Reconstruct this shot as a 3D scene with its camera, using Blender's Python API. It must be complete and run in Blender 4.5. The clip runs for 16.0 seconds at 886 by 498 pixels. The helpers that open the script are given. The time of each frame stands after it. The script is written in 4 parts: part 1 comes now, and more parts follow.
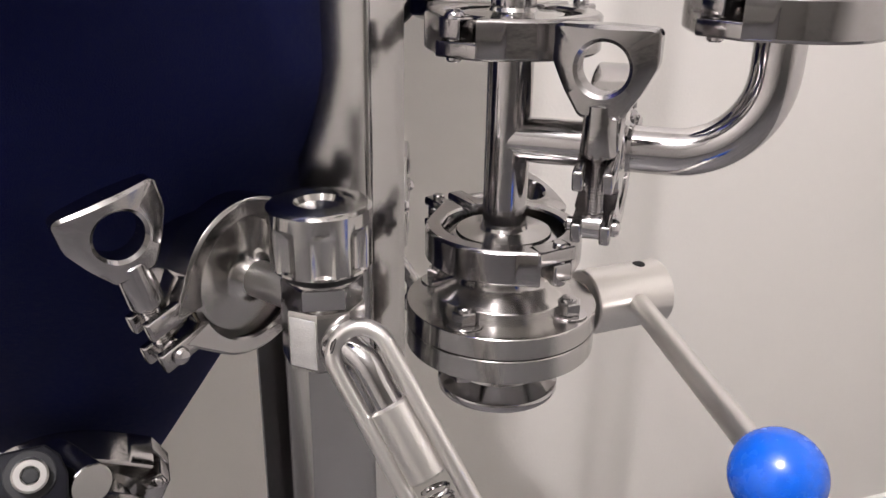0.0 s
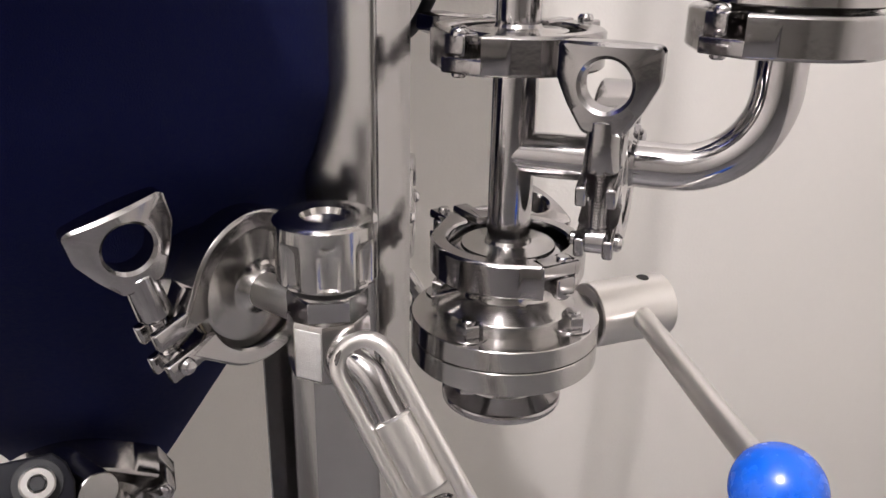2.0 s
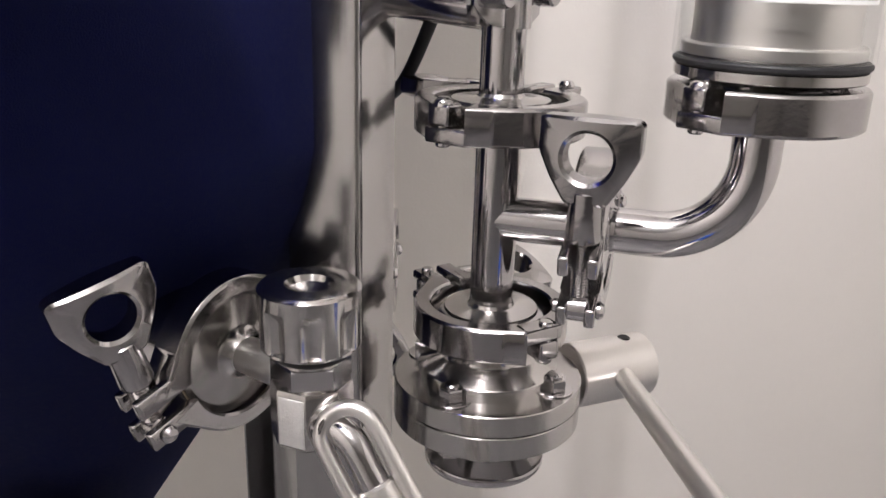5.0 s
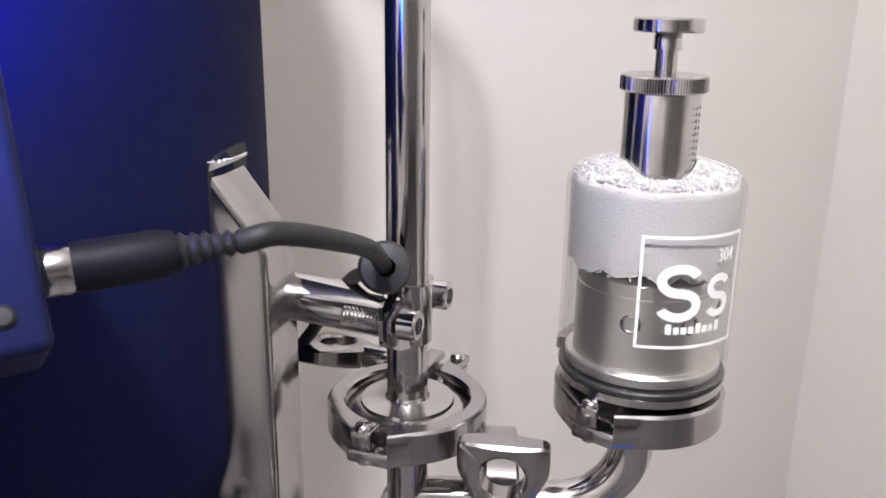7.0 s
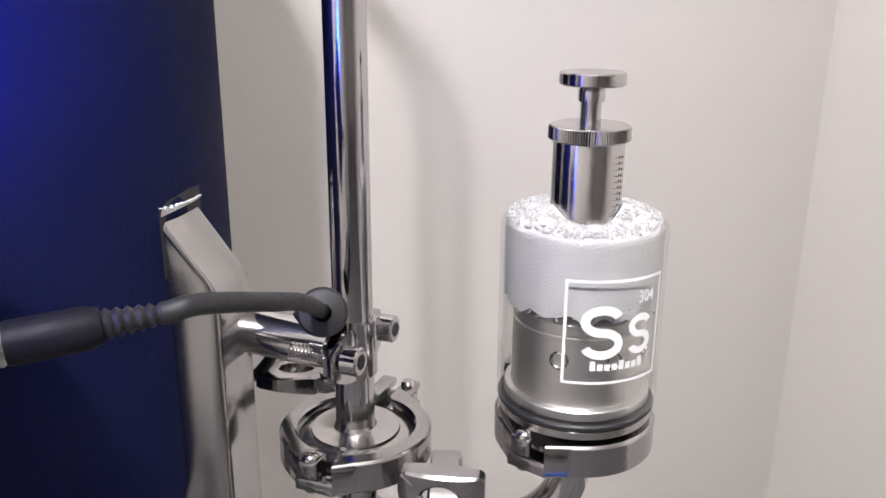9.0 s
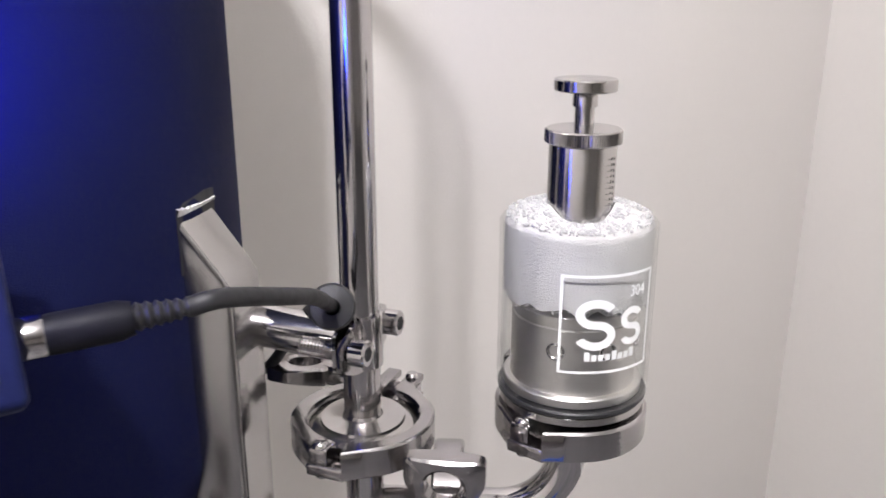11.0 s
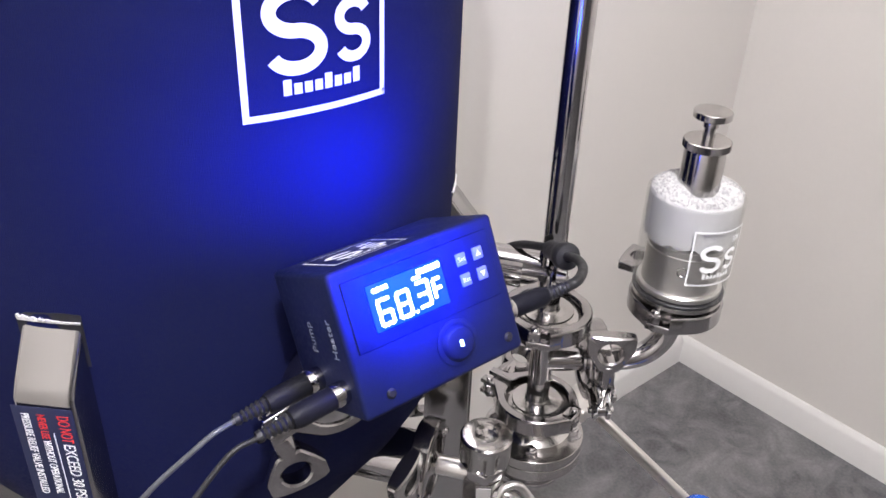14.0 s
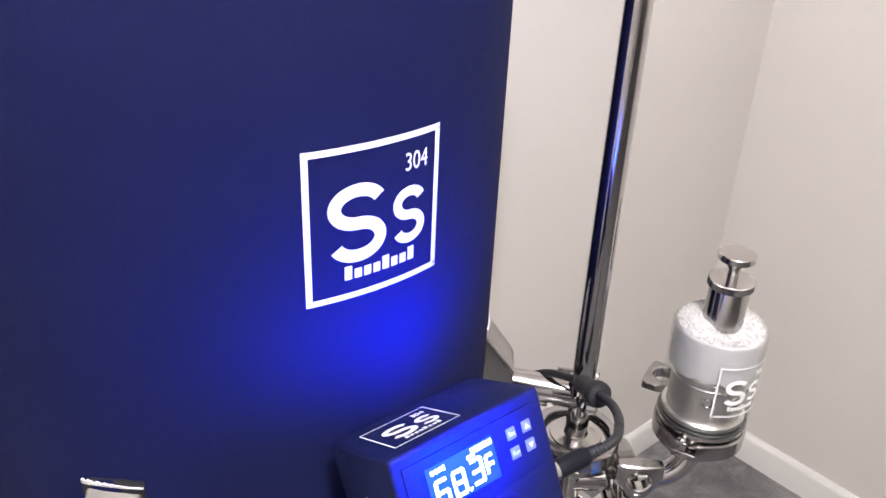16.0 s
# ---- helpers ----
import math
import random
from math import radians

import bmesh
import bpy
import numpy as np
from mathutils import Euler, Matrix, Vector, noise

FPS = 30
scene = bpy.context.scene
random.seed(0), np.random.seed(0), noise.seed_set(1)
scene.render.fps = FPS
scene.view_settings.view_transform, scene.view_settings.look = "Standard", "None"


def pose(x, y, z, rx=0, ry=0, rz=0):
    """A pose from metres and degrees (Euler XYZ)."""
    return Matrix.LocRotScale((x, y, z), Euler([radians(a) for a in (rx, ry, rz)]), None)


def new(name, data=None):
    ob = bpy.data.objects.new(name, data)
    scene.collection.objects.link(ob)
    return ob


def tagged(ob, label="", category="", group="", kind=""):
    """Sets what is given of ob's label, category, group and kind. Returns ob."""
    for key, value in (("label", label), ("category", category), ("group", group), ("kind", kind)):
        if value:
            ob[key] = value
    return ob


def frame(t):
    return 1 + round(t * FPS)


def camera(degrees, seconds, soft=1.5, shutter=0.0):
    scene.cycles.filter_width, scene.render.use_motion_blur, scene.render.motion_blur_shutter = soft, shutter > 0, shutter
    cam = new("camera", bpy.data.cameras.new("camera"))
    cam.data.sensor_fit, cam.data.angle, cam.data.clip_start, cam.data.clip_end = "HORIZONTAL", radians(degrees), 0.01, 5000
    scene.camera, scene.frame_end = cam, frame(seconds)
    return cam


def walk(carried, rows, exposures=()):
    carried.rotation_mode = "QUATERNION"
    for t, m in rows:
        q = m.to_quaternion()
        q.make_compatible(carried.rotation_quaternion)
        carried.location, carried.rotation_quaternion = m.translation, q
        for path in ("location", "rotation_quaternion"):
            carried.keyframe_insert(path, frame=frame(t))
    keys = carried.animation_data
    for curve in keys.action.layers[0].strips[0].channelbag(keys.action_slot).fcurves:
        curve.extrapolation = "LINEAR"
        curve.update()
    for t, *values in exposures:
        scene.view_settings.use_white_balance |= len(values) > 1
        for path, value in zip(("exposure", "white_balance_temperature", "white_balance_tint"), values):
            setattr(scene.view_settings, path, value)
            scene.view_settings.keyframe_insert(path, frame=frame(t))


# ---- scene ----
cam = camera(55.79, 16.0, shutter=0.3)
# seconds, eye x, y, z, yaw, pitch, roll about the view
ROWS = [
    (0.0, 0.0002, 0.0020, 0.9676, -0.06, -21.50, 0.96),
    (0.5, 0.0023, 0.0009, 0.9695, 0.14, -21.27, 0.97),
    (1.0, 0.0008, 0.0015, 0.9681, 0.36, -21.12, 1.00),
    (1.5, 0.0004, 0.0012, 0.9695, 0.37, -20.99, 1.07),
    (2.0, 0.0013, -0.0004, 0.9705, 0.48, -20.91, 1.10),
    (2.5, 0.0052, -0.0008, 0.9748, 0.39, -20.67, 1.18),
    (3.0, 0.0036, -0.0005, 0.9743, 0.41, -20.62, 1.18),
    (3.2, 0.0048, 0.0001, 0.9738, 0.68, -20.54, 1.11),
    (5.3, -0.0011, 0.0022, 0.9846, -1.73, -17.47, 1.99),
    (5.4, -0.0013, 0.0075, 0.9874, -2.77, -16.73, 1.92),
    (5.5, 0.0007, 0.0120, 1.0030, -3.36, -17.25, 1.74),
    (6.0, -0.0089, 0.0267, 1.0564, -10.99, -16.98, 0.60),
    (6.5, -0.0201, 0.0215, 1.0826, -14.15, -17.06, 0.70),
    (7.0, -0.0422, 0.0150, 1.1082, -14.17, -16.92, 0.74),
    (7.5, -0.0487, 0.0117, 1.1243, -14.22, -16.83, 0.87),
    (8.0, -0.0316, 0.0070, 1.1342, -14.62, -17.03, 0.94),
    (8.5, -0.0205, -0.0036, 1.1376, -14.62, -17.05, 0.78),
    (8.7, -0.0202, -0.0032, 1.1345, -14.38, -17.31, 0.55),
    (10.8, -0.0191, -0.0155, 1.1356, -13.94, -17.91, -0.08),
    (11.0, -0.0251, -0.0220, 1.1405, -14.07, -17.67, 0.05),
    (11.5, -0.1091, -0.0578, 1.1646, -13.00, -18.15, 0.50),
    (12.0, -0.1585, -0.0859, 1.2093, -15.57, -22.89, 0.69),
    (12.5, -0.2097, -0.0937, 1.2658, -20.20, -29.16, 1.40),
    (13.0, -0.2362, -0.1150, 1.3039, -21.06, -28.95, 1.92),
    (13.5, -0.2449, -0.1296, 1.3181, -21.46, -29.20, 2.09),
    (14.0, -0.2636, -0.1290, 1.3079, -22.37, -30.22, 2.35),
    (14.5, -0.2680, -0.1255, 1.3063, -23.05, -30.94, 3.00),
    (15.0, -0.2642, -0.1229, 1.3135, -23.24, -30.73, 3.17),
    (15.5, -0.2802, -0.1025, 1.3651, -23.52, -29.01, 2.94),
    (16.0, -0.2890, -0.1013, 1.3851, -22.72, -27.92, 2.64),
]
walk(cam, [(t, pose(x, y, z, 0, 0, yaw) @ pose(0, 0, 0, 90 + pitch) @ pose(0, 0, 0, 0, 0, roll)) for t, x, y, z, yaw, pitch, roll in ROWS],
     [(0.0, 0.06, 6400, 10), (3.2, 0.08, 6400, 10), (5.5, -0.03, 6350, 10), (7.5, -0.03, 6200, 10), (11.0, -0.03, 6200, 10), (12.0, -0.10, 6050, 10), (13.0, -0.12, 6200, 10), (14.5, -0.08, 6250, 10), (16.0, -0.05, 6450, 10)])

# ---- world and lights ----
world = bpy.data.worlds.new("world")
scene.world = world
world.use_nodes = True
world.node_tree.nodes["Background"].inputs[0].default_value = (0.8, 0.85, 1.0, 1)
world.node_tree.nodes["Background"].inputs[1].default_value = 0.02
scene.view_settings.exposure = 0.0


def lamp(name, kind, watts, colour, m, **more):
    data = bpy.data.lights.new(name, kind)
    data.energy, data.color = watts, colour
    if "size" in more:
        data.shape, data.size = "DISK", more["size"]
    if "radius" in more:
        data.shadow_soft_size = more["radius"]
    ob = new(name, data)
    ob.matrix_world = m
    return ob


WARM = (1.0, 0.945, 0.945)
BULBS = [(-0.292, -0.552, 2.27), (-0.240, -0.568, 2.27)]
for spot in BULBS:
    lamp("bulb_light", "POINT", 68, WARM, pose(*spot), radius=0.022)

# ---- materials ----


def material(name, colour, rough=0.5, metal=0.0, grain=None, amount=0.15, bump=0.0, bump_scale=400, **sockets):
    """A principled surface whose colour and roughness vary at two scales, with a fine relief."""
    mat = bpy.data.materials.new(name)
    mat.use_nodes = True
    nodes, links = mat.node_tree.nodes, mat.node_tree.links
    out = nodes["Principled BSDF"]
    out.inputs["Base Color"].default_value = (*colour, 1)
    out.inputs["Roughness"].default_value = rough
    out.inputs["Metallic"].default_value = metal
    for key, value in sockets.items():
        out.inputs[key.replace("_", " ")].default_value = value
    coords = nodes.new("ShaderNodeTexCoord")
    if grain:
        big, small = nodes.new("ShaderNodeTexNoise"), nodes.new("ShaderNodeTexNoise")
        big.inputs["Scale"].default_value, small.inputs["Scale"].default_value = grain
        big.inputs["Detail"].default_value, small.inputs["Detail"].default_value = 4, 6
        mix, ramp = nodes.new("ShaderNodeMix"), nodes.new("ShaderNodeMix")
        mix.data_type = "FLOAT"
        mix.inputs[0].default_value = 0.5
        for tex, slot in ((big, 2), (small, 3)):
            links.new(coords.outputs["Object"], tex.inputs["Vector"])
            links.new(tex.outputs["Fac"], mix.inputs[slot])
        ramp.data_type = "RGBA"
        ramp.inputs[6].default_value = (*[max(c * (1 - 2 * amount), 0) for c in colour], 1)
        ramp.inputs[7].default_value = (*[min(c * (1 + 2 * amount), 1) for c in colour], 1)
        links.new(mix.outputs[0], ramp.inputs[0])
        links.new(ramp.outputs[2], out.inputs["Base Color"])
        span = nodes.new("ShaderNodeMapRange")
        span.inputs[1].default_value, span.inputs[2].default_value = 0.3, 0.7
        span.inputs[3].default_value, span.inputs[4].default_value = rough * 0.75, min(rough * 1.3, 1)
        links.new(mix.outputs[0], span.inputs[0])
        links.new(span.outputs[0], out.inputs["Roughness"])
    if bump:
        tex, relief = nodes.new("ShaderNodeTexNoise"), nodes.new("ShaderNodeBump")
        tex.inputs["Scale"].default_value, tex.inputs["Detail"].default_value = bump_scale, 5
        relief.inputs["Strength"].default_value, relief.inputs["Distance"].default_value = bump, 0.001
        links.new(coords.outputs["Object"], tex.inputs["Vector"])
        links.new(tex.outputs["Fac"], relief.inputs["Height"])
        links.new(relief.outputs[0], out.inputs["Normal"])
    return mat


def brushed(name, colour, rough, stretch, strength):
    """Turned or brushed metal: fine lines along one direction."""
    mat = material(name, colour, rough, 1.0)
    nodes, links = mat.node_tree.nodes, mat.node_tree.links
    out, coords = nodes["Principled BSDF"], nodes["Texture Coordinate"]
    fit, tex, relief, span = (nodes.new("ShaderNode" + k) for k in ("Mapping", "TexNoise", "Bump", "MapRange"))
    fit.inputs["Scale"].default_value = stretch
    tex.inputs["Scale"].default_value, tex.inputs["Detail"].default_value = 1.0, 4
    relief.inputs["Strength"].default_value, relief.inputs["Distance"].default_value = strength, 0.0004
    span.inputs[3].default_value, span.inputs[4].default_value = rough * 0.9, rough * 1.1
    links.new(coords.outputs["Object"], fit.inputs["Vector"])
    links.new(fit.outputs[0], tex.inputs["Vector"])
    links.new(tex.outputs["Fac"], relief.inputs["Height"])
    links.new(tex.outputs["Fac"], span.inputs[0])
    links.new(span.outputs[0], out.inputs["Roughness"])
    links.new(relief.outputs[0], out.inputs["Normal"])
    return mat


def turned(name, colour, rough, streak):
    """Lathe-turned metal: highlights drawn out along the axis."""
    mat = material(name, colour, rough, 1.0, (25, 200), 0.03)
    nodes, links = mat.node_tree.nodes, mat.node_tree.links
    out, around = nodes["Principled BSDF"], nodes.new("ShaderNodeTangent")
    around.direction_type, around.axis = "RADIAL", "Z"
    out.inputs["Anisotropic"].default_value = streak
    out.inputs["Anisotropic Rotation"].default_value = 0.25
    links.new(around.outputs[0], out.inputs["Tangent"])
    return mat


def glowing(name, colour, strength):
    mat = bpy.data.materials.new(name)
    mat.use_nodes = True
    out = mat.node_tree.nodes["Principled BSDF"]
    out.inputs["Base Color"].default_value = (0.02, 0.02, 0.03, 1)
    out.inputs["Specular IOR Level"].default_value = 0.1
    out.inputs["Emission Color"].default_value = (*colour, 1)
    out.inputs["Emission Strength"].default_value = strength
    return mat


STEEL = material("polished_steel", (0.52, 0.505, 0.51), 0.11, 1.0, (30, 260), 0.04, 0.02, 300)
CAST = material("cast_steel", (0.39, 0.375, 0.378), 0.14, 1.0, (60, 400), 0.06, 0.05, 500)
TURNED = turned("turned_steel", (0.50, 0.485, 0.475), 0.16, 0.85)
SHEET = brushed("sheet_steel", (0.43, 0.42, 0.42), 0.17, (500, 500, 5), 0.03)
BLASTED_LIT = material("blasted_lit_steel", (0.80, 0.79, 0.78), 0.50, 1.0, (300, 1600), 0.12, 0.35, 1500)
SATIN = brushed("satin_steel", (0.74, 0.72, 0.70), 0.33, (900, 900, 900), 0.08)
FABRIC = material("navy_fabric", (0.0036, 0.0060, 0.042), 0.9, 0.0, (9, 420), 0.2, 0.5, 1500, Specular_IOR_Level=0.15)
PRINT = material("white_print", (0.82, 0.83, 0.82), 0.5, 0.0, (60, 900), 0.03)
WALL = material("wall_paint", (0.70, 0.675, 0.64), 0.75, 0.0, (1.5, 90), 0.025, 0.25, 260)
TRIM = material("trim_paint", (0.80, 0.79, 0.77), 0.35, 0.0, (3, 60), 0.02, 0.05, 120)
CEIL = material("ceiling_paint", (0.78, 0.77, 0.74), 0.9, 0.0, (2, 60), 0.02, 0.3, 200)
BLACK = material("black_plastic", (0.007, 0.007, 0.010), 0.5, 0.0, (40, 400), 0.2, 0.12, 900, Specular_IOR_Level=0.12)
# black case; the display's blue glare is put into its base colour
CASE = material("glare_tinted_case", (0.006, 0.009, 0.045), 0.5, 0.0, (40, 400), 0.2, 0.12, 900, Specular_IOR_Level=0.12)
RUBBER = material("black_rubber", (0.009, 0.009, 0.011), 0.55, 0.0, (50, 300), 0.2, 0.1, 600)
BALL = material("blue_plastic", (0.004, 0.075, 0.46), 0.25, 0.0, (30, 300), 0.06, 0.06, 300)
TORN = material("torn_lining", (0.7, 0.69, 0.66), 0.9, 0.0, (200, 900), 0.2, 0.5, 1200)
LABEL = material("label_film", (0.012, 0.016, 0.05), 0.35, 0.0, (30, 300), 0.1)
RED = material("red_print", (0.6, 0.03, 0.03), 0.5)
KEY = material("grey_key", (0.16, 0.18, 0.24), 0.4, 0.0, (60, 500), 0.05)
GASKET = material("pale_gasket", (0.62, 0.55, 0.42), 0.6, 0.0, (80, 400), 0.1)
WIRE = material("clear_sheath", (0.08, 0.083, 0.095), 0.35, 0.0, (50, 400), 0.1)
FOAM = material("foam", (0.53, 0.525, 0.515), 0.35, 0.0, (300, 1500), 0.07, 0.7, 1000, Subsurface_Weight=0.0)
BUBBLE = material("bubble_skin", (0.62, 0.62, 0.62), 0.12, 0.0, None, Transmission_Weight=0.3, IOR=1.15)
LCD_BACK = glowing("lcd_backlight", (0.0, 0.02, 1.0), 6.0)
LCD_SEG = glowing("lcd_segment", (0.62, 0.90, 1.0), 14.0)
LED = glowing("led", (0.6, 0.85, 1.0), 8.0)
BULB = glowing("bulb_glow", (1.0, 0.9, 0.78), 14.0)


def glass():
    mat = bpy.data.materials.new("clear_glass")
    mat.use_nodes = True
    nodes, links = mat.node_tree.nodes, mat.node_tree.links
    nodes.remove(nodes["Principled BSDF"])
    clear, shine, mix, edge, bend = (nodes.new("ShaderNode" + k) for k in ("BsdfTransparent", "BsdfGlossy", "MixShader", "LayerWeight", "MapRange"))
    clear.inputs[0].default_value = (0.975, 0.98, 0.978, 1)
    shine.inputs["Roughness"].default_value = 0.03
    edge.inputs["Blend"].default_value = 0.25
    bend.inputs[1].default_value, bend.inputs[2].default_value = 0.0, 1.0
    bend.inputs[3].default_value, bend.inputs[4].default_value = 0.025, 0.32
    links.new(edge.outputs["Facing"], bend.inputs[0])
    links.new(bend.outputs[0], mix.inputs[0])
    links.new(clear.outputs[0], mix.inputs[1])
    links.new(shine.outputs[0], mix.inputs[2])
    links.new(mix.outputs[0], nodes["Material Output"].inputs[0])
    return mat


GLASS = glass()


def floor_paint():
    """Grey stained concrete with drifting darker and lighter clouds."""
    mat = material("stained_concrete", (0.1, 0.1, 0.105), 0.42, 0.0, None, 0.1, 0.12, 180)
    nodes, links = mat.node_tree.nodes, mat.node_tree.links
    out, coords = nodes["Principled BSDF"], nodes["Texture Coordinate"]
    cloud, swirl, fine = (nodes.new("ShaderNodeTexNoise") for _ in range(3))
    for tex, scale, detail, warp in ((cloud, 3.2, 6, 1.2), (swirl, 9.0, 8, 2.5), (fine, 160.0, 3, 0.0)):
        tex.inputs["Scale"].default_value, tex.inputs["Detail"].default_value, tex.inputs["Distortion"].default_value = scale, detail, warp
        links.new(coords.outputs["Object"], tex.inputs["Vector"])
    one, two = nodes.new("ShaderNodeMix"), nodes.new("ShaderNodeMix")
    for m, a in ((one, 0.5), (two, 0.18)):
        m.data_type = "FLOAT"
        m.inputs[0].default_value = a
    links.new(cloud.outputs["Fac"], one.inputs[2])
    links.new(swirl.outputs["Fac"], one.inputs[3])
    links.new(one.outputs[0], two.inputs[2])
    links.new(fine.outputs["Fac"], two.inputs[3])
    ramp = nodes.new("ShaderNodeValToRGB")
    ramp.color_ramp.elements[0].position, ramp.color_ramp.elements[0].color = 0.36, (0.07, 0.069, 0.076, 1)
    ramp.color_ramp.elements[1].position, ramp.color_ramp.elements[1].color = 0.64, (0.25, 0.245, 0.25, 1)
    links.new(two.outputs[0], ramp.inputs[0])
    links.new(ramp.outputs[0], out.inputs["Base Color"])
    return mat


FLOOR = floor_paint()

# ---- mesh helpers ----


def part(name, bm, mat, parent=None, label="", sharp=35, m=None):
    """Links a bmesh as one mesh object, under a thing if one is given."""
    if m is not None:
        bm.transform(m)
    bmesh.ops.remove_doubles(bm, verts=bm.verts, dist=1e-6)
    bmesh.ops.recalc_face_normals(bm, faces=bm.faces)
    me = bpy.data.meshes.new(name)
    bm.to_mesh(me)
    bm.free()
    me.materials.append(mat)
    me.polygons.foreach_set("use_smooth", [True] * len(me.polygons))
    me.set_sharp_from_angle(angle=radians(sharp))
    ob = new(name, me)
    ob.parent = parent
    if label:
        ob["label"] = label
    return ob


def thing(name, m, label, category, group=""):
    ob = new(name)
    ob.empty_display_size = 0.01
    ob.matrix_world = m
    return tagged(ob, label, category, group)


def join(*meshes):
    """One bmesh out of several."""
    bm = bmesh.new()
    for other in meshes:
        me = bpy.data.meshes.new("joined")
        other.to_mesh(me)
        other.free()
        bm.from_mesh(me)
        bpy.data.meshes.remove(me)
    return bm


def moved(bm, m):
    bm.transform(m)
    return bm


def lathe(profile, seg=64, a0=0.0, a1=360.0, closed=False):
    """Turns a profile of (radius, height) about z; closed: the profile is a loop; open ends on the axis are capped."""
    bm = bmesh.new()
    full = abs(a1 - a0) >= 359.9
    n = seg if full else seg + 1
    rings = []
    for k in range(n):
        a = radians(a0 + (a1 - a0) * k / seg)
        rings.append([bm.verts.new((r * math.cos(a), r * math.sin(a), z)) for r, z in profile])
    count = len(profile)
    for k in range(seg):
        p, q = rings[k], rings[(k + 1) % n]
        for j in range(count if closed else count - 1):
            i = (j + 1) % count
            bm.faces.new((p[j], q[j], q[i], p[i]))
    if not full and closed:
        bm.faces.new(rings[0])
        bm.faces.new(list(reversed(rings[-1])))
    bmesh.ops.remove_doubles(bm, verts=bm.verts, dist=1e-7)
    return bm


def rod(r, z0, z1, seg=32, b=0.0006):
    return lathe([(0, z0), (r - b, z0), (r, z0 + b), (r, z1 - b), (r - b, z1), (0, z1)], seg)


def box(sx, sy, sz, b=0.001, m=None):
    bm = bmesh.new()
    bmesh.ops.create_cube(bm, size=1.0, matrix=Matrix.Diagonal((sx, sy, sz, 1)))
    if b:
        bmesh.ops.bevel(bm, geom=bm.edges[:], offset=b, segments=3, affect="EDGES", profile=0.5)
    if m is not None:
        bm.transform(m)
    return bm


def along(a, b):
    """The pose at a whose z points to b."""
    a, b = Vector(a), Vector(b)
    return Matrix.Translation(a) @ (b - a).to_track_quat("Z", "Y").to_matrix().to_4x4()


def rod_between(a, b, r, seg=24, bevel=0.0005):
    return moved(rod(r, 0, (Vector(b) - Vector(a)).length, seg, bevel), along(a, b))


def smooth_path(points, steps=8):
    """A Catmull-Rom line through the points."""
    p = [Vector(q) for q in points]
    p = [p[0] * 2 - p[1], *p, p[-1] * 2 - p[-2]]
    line = []
    for i in range(1, len(p) - 2):
        for k in range(steps):
            t = k / steps
            line.append(0.5 * (2 * p[i] + (p[i + 1] - p[i - 1]) * t + (2 * p[i - 1] - 5 * p[i] + 4 * p[i + 1] - p[i + 2]) * t * t
                               + (3 * p[i] - p[i - 1] - 3 * p[i + 1] + p[i + 2]) * t ** 3))
    return [*line, p[-2]]


def tube(points, r, seg=24, caps=True, closed=False):
    """A round bar along a line of points; r may be one radius for each."""
    bm = bmesh.new()
    pts = [Vector(q) for q in points]
    rs = r if isinstance(r, list) else [r] * len(pts)
    n = len(pts)
    up, rings = None, []
    for k in range(n):
        if closed:
            d = (pts[(k + 1) % n] - pts[k - 1]).normalized()
        else:
            d = (pts[min(k + 1, n - 1)] - pts[max(k - 1, 0)]).normalized()
        if up is None:
            up = d.orthogonal().normalized()
        up = (up - d * up.dot(d)).normalized()
        side = d.cross(up)
        rings.append([bm.verts.new(pts[k] + rs[k] * (up * math.cos(2 * math.pi * j / seg) + side * math.sin(2 * math.pi * j / seg))) for j in range(seg)])
    for k in range(n if closed else n - 1):
        for j in range(seg):
            i = (j + 1) % seg
            bm.faces.new((rings[k][j], rings[k][i], rings[(k + 1) % n][i], rings[(k + 1) % n][j]))
    if caps and not closed:
        bm.faces.new(rings[0])
        bm.faces.new(rings[-1])
    return bm


def slab(outline, thick, b=0.0):
    """A flat outline in xy, given thickness along z about 0, with rounded rims."""
    bm = bmesh.new()
    face = bm.faces.new([bm.verts.new((x, y, -thick / 2)) for x, y in outline])
    top = bmesh.ops.extrude_face_region(bm, geom=[face])
    bmesh.ops.translate(bm, verts=[v for v in top["geom"] if isinstance(v, bmesh.types.BMVert)], vec=(0, 0, thick))
    if b:
        rim = [e for e in bm.edges if abs(e.verts[0].co.z - e.verts[1].co.z) < 1e-9]
        bmesh.ops.bevel(bm, geom=rim, offset=b, segments=2, affect="EDGES", profile=0.5)
    return bm


def pierced(radius_at, hole, thick, seg=72, b=0.0008):
    """A flat plate round a round hole at the origin; radius_at gives its outer edge by angle."""
    t = thick / 2
    loops = [(lambda a: hole, -t + b), (lambda a: hole + b, -t), (lambda a: radius_at(a) - b, -t), (radius_at, -t + b),
             (radius_at, t - b), (lambda a: radius_at(a) - b, t), (lambda a: hole + b, t), (lambda a: hole, t - b)]
    bm = bmesh.new()
    rings = []
    for k in range(seg):
        a = 2 * math.pi * k / seg
        rings.append([bm.verts.new((f(a) * math.cos(a), f(a) * math.sin(a), z)) for f, z in loops])
    for k in range(seg):
        p, q = rings[k], rings[(k + 1) % seg]
        for j in range(8):
            i = (j + 1) % 8
            bm.faces.new((p[j], q[j], q[i], p[i]))
    return bm


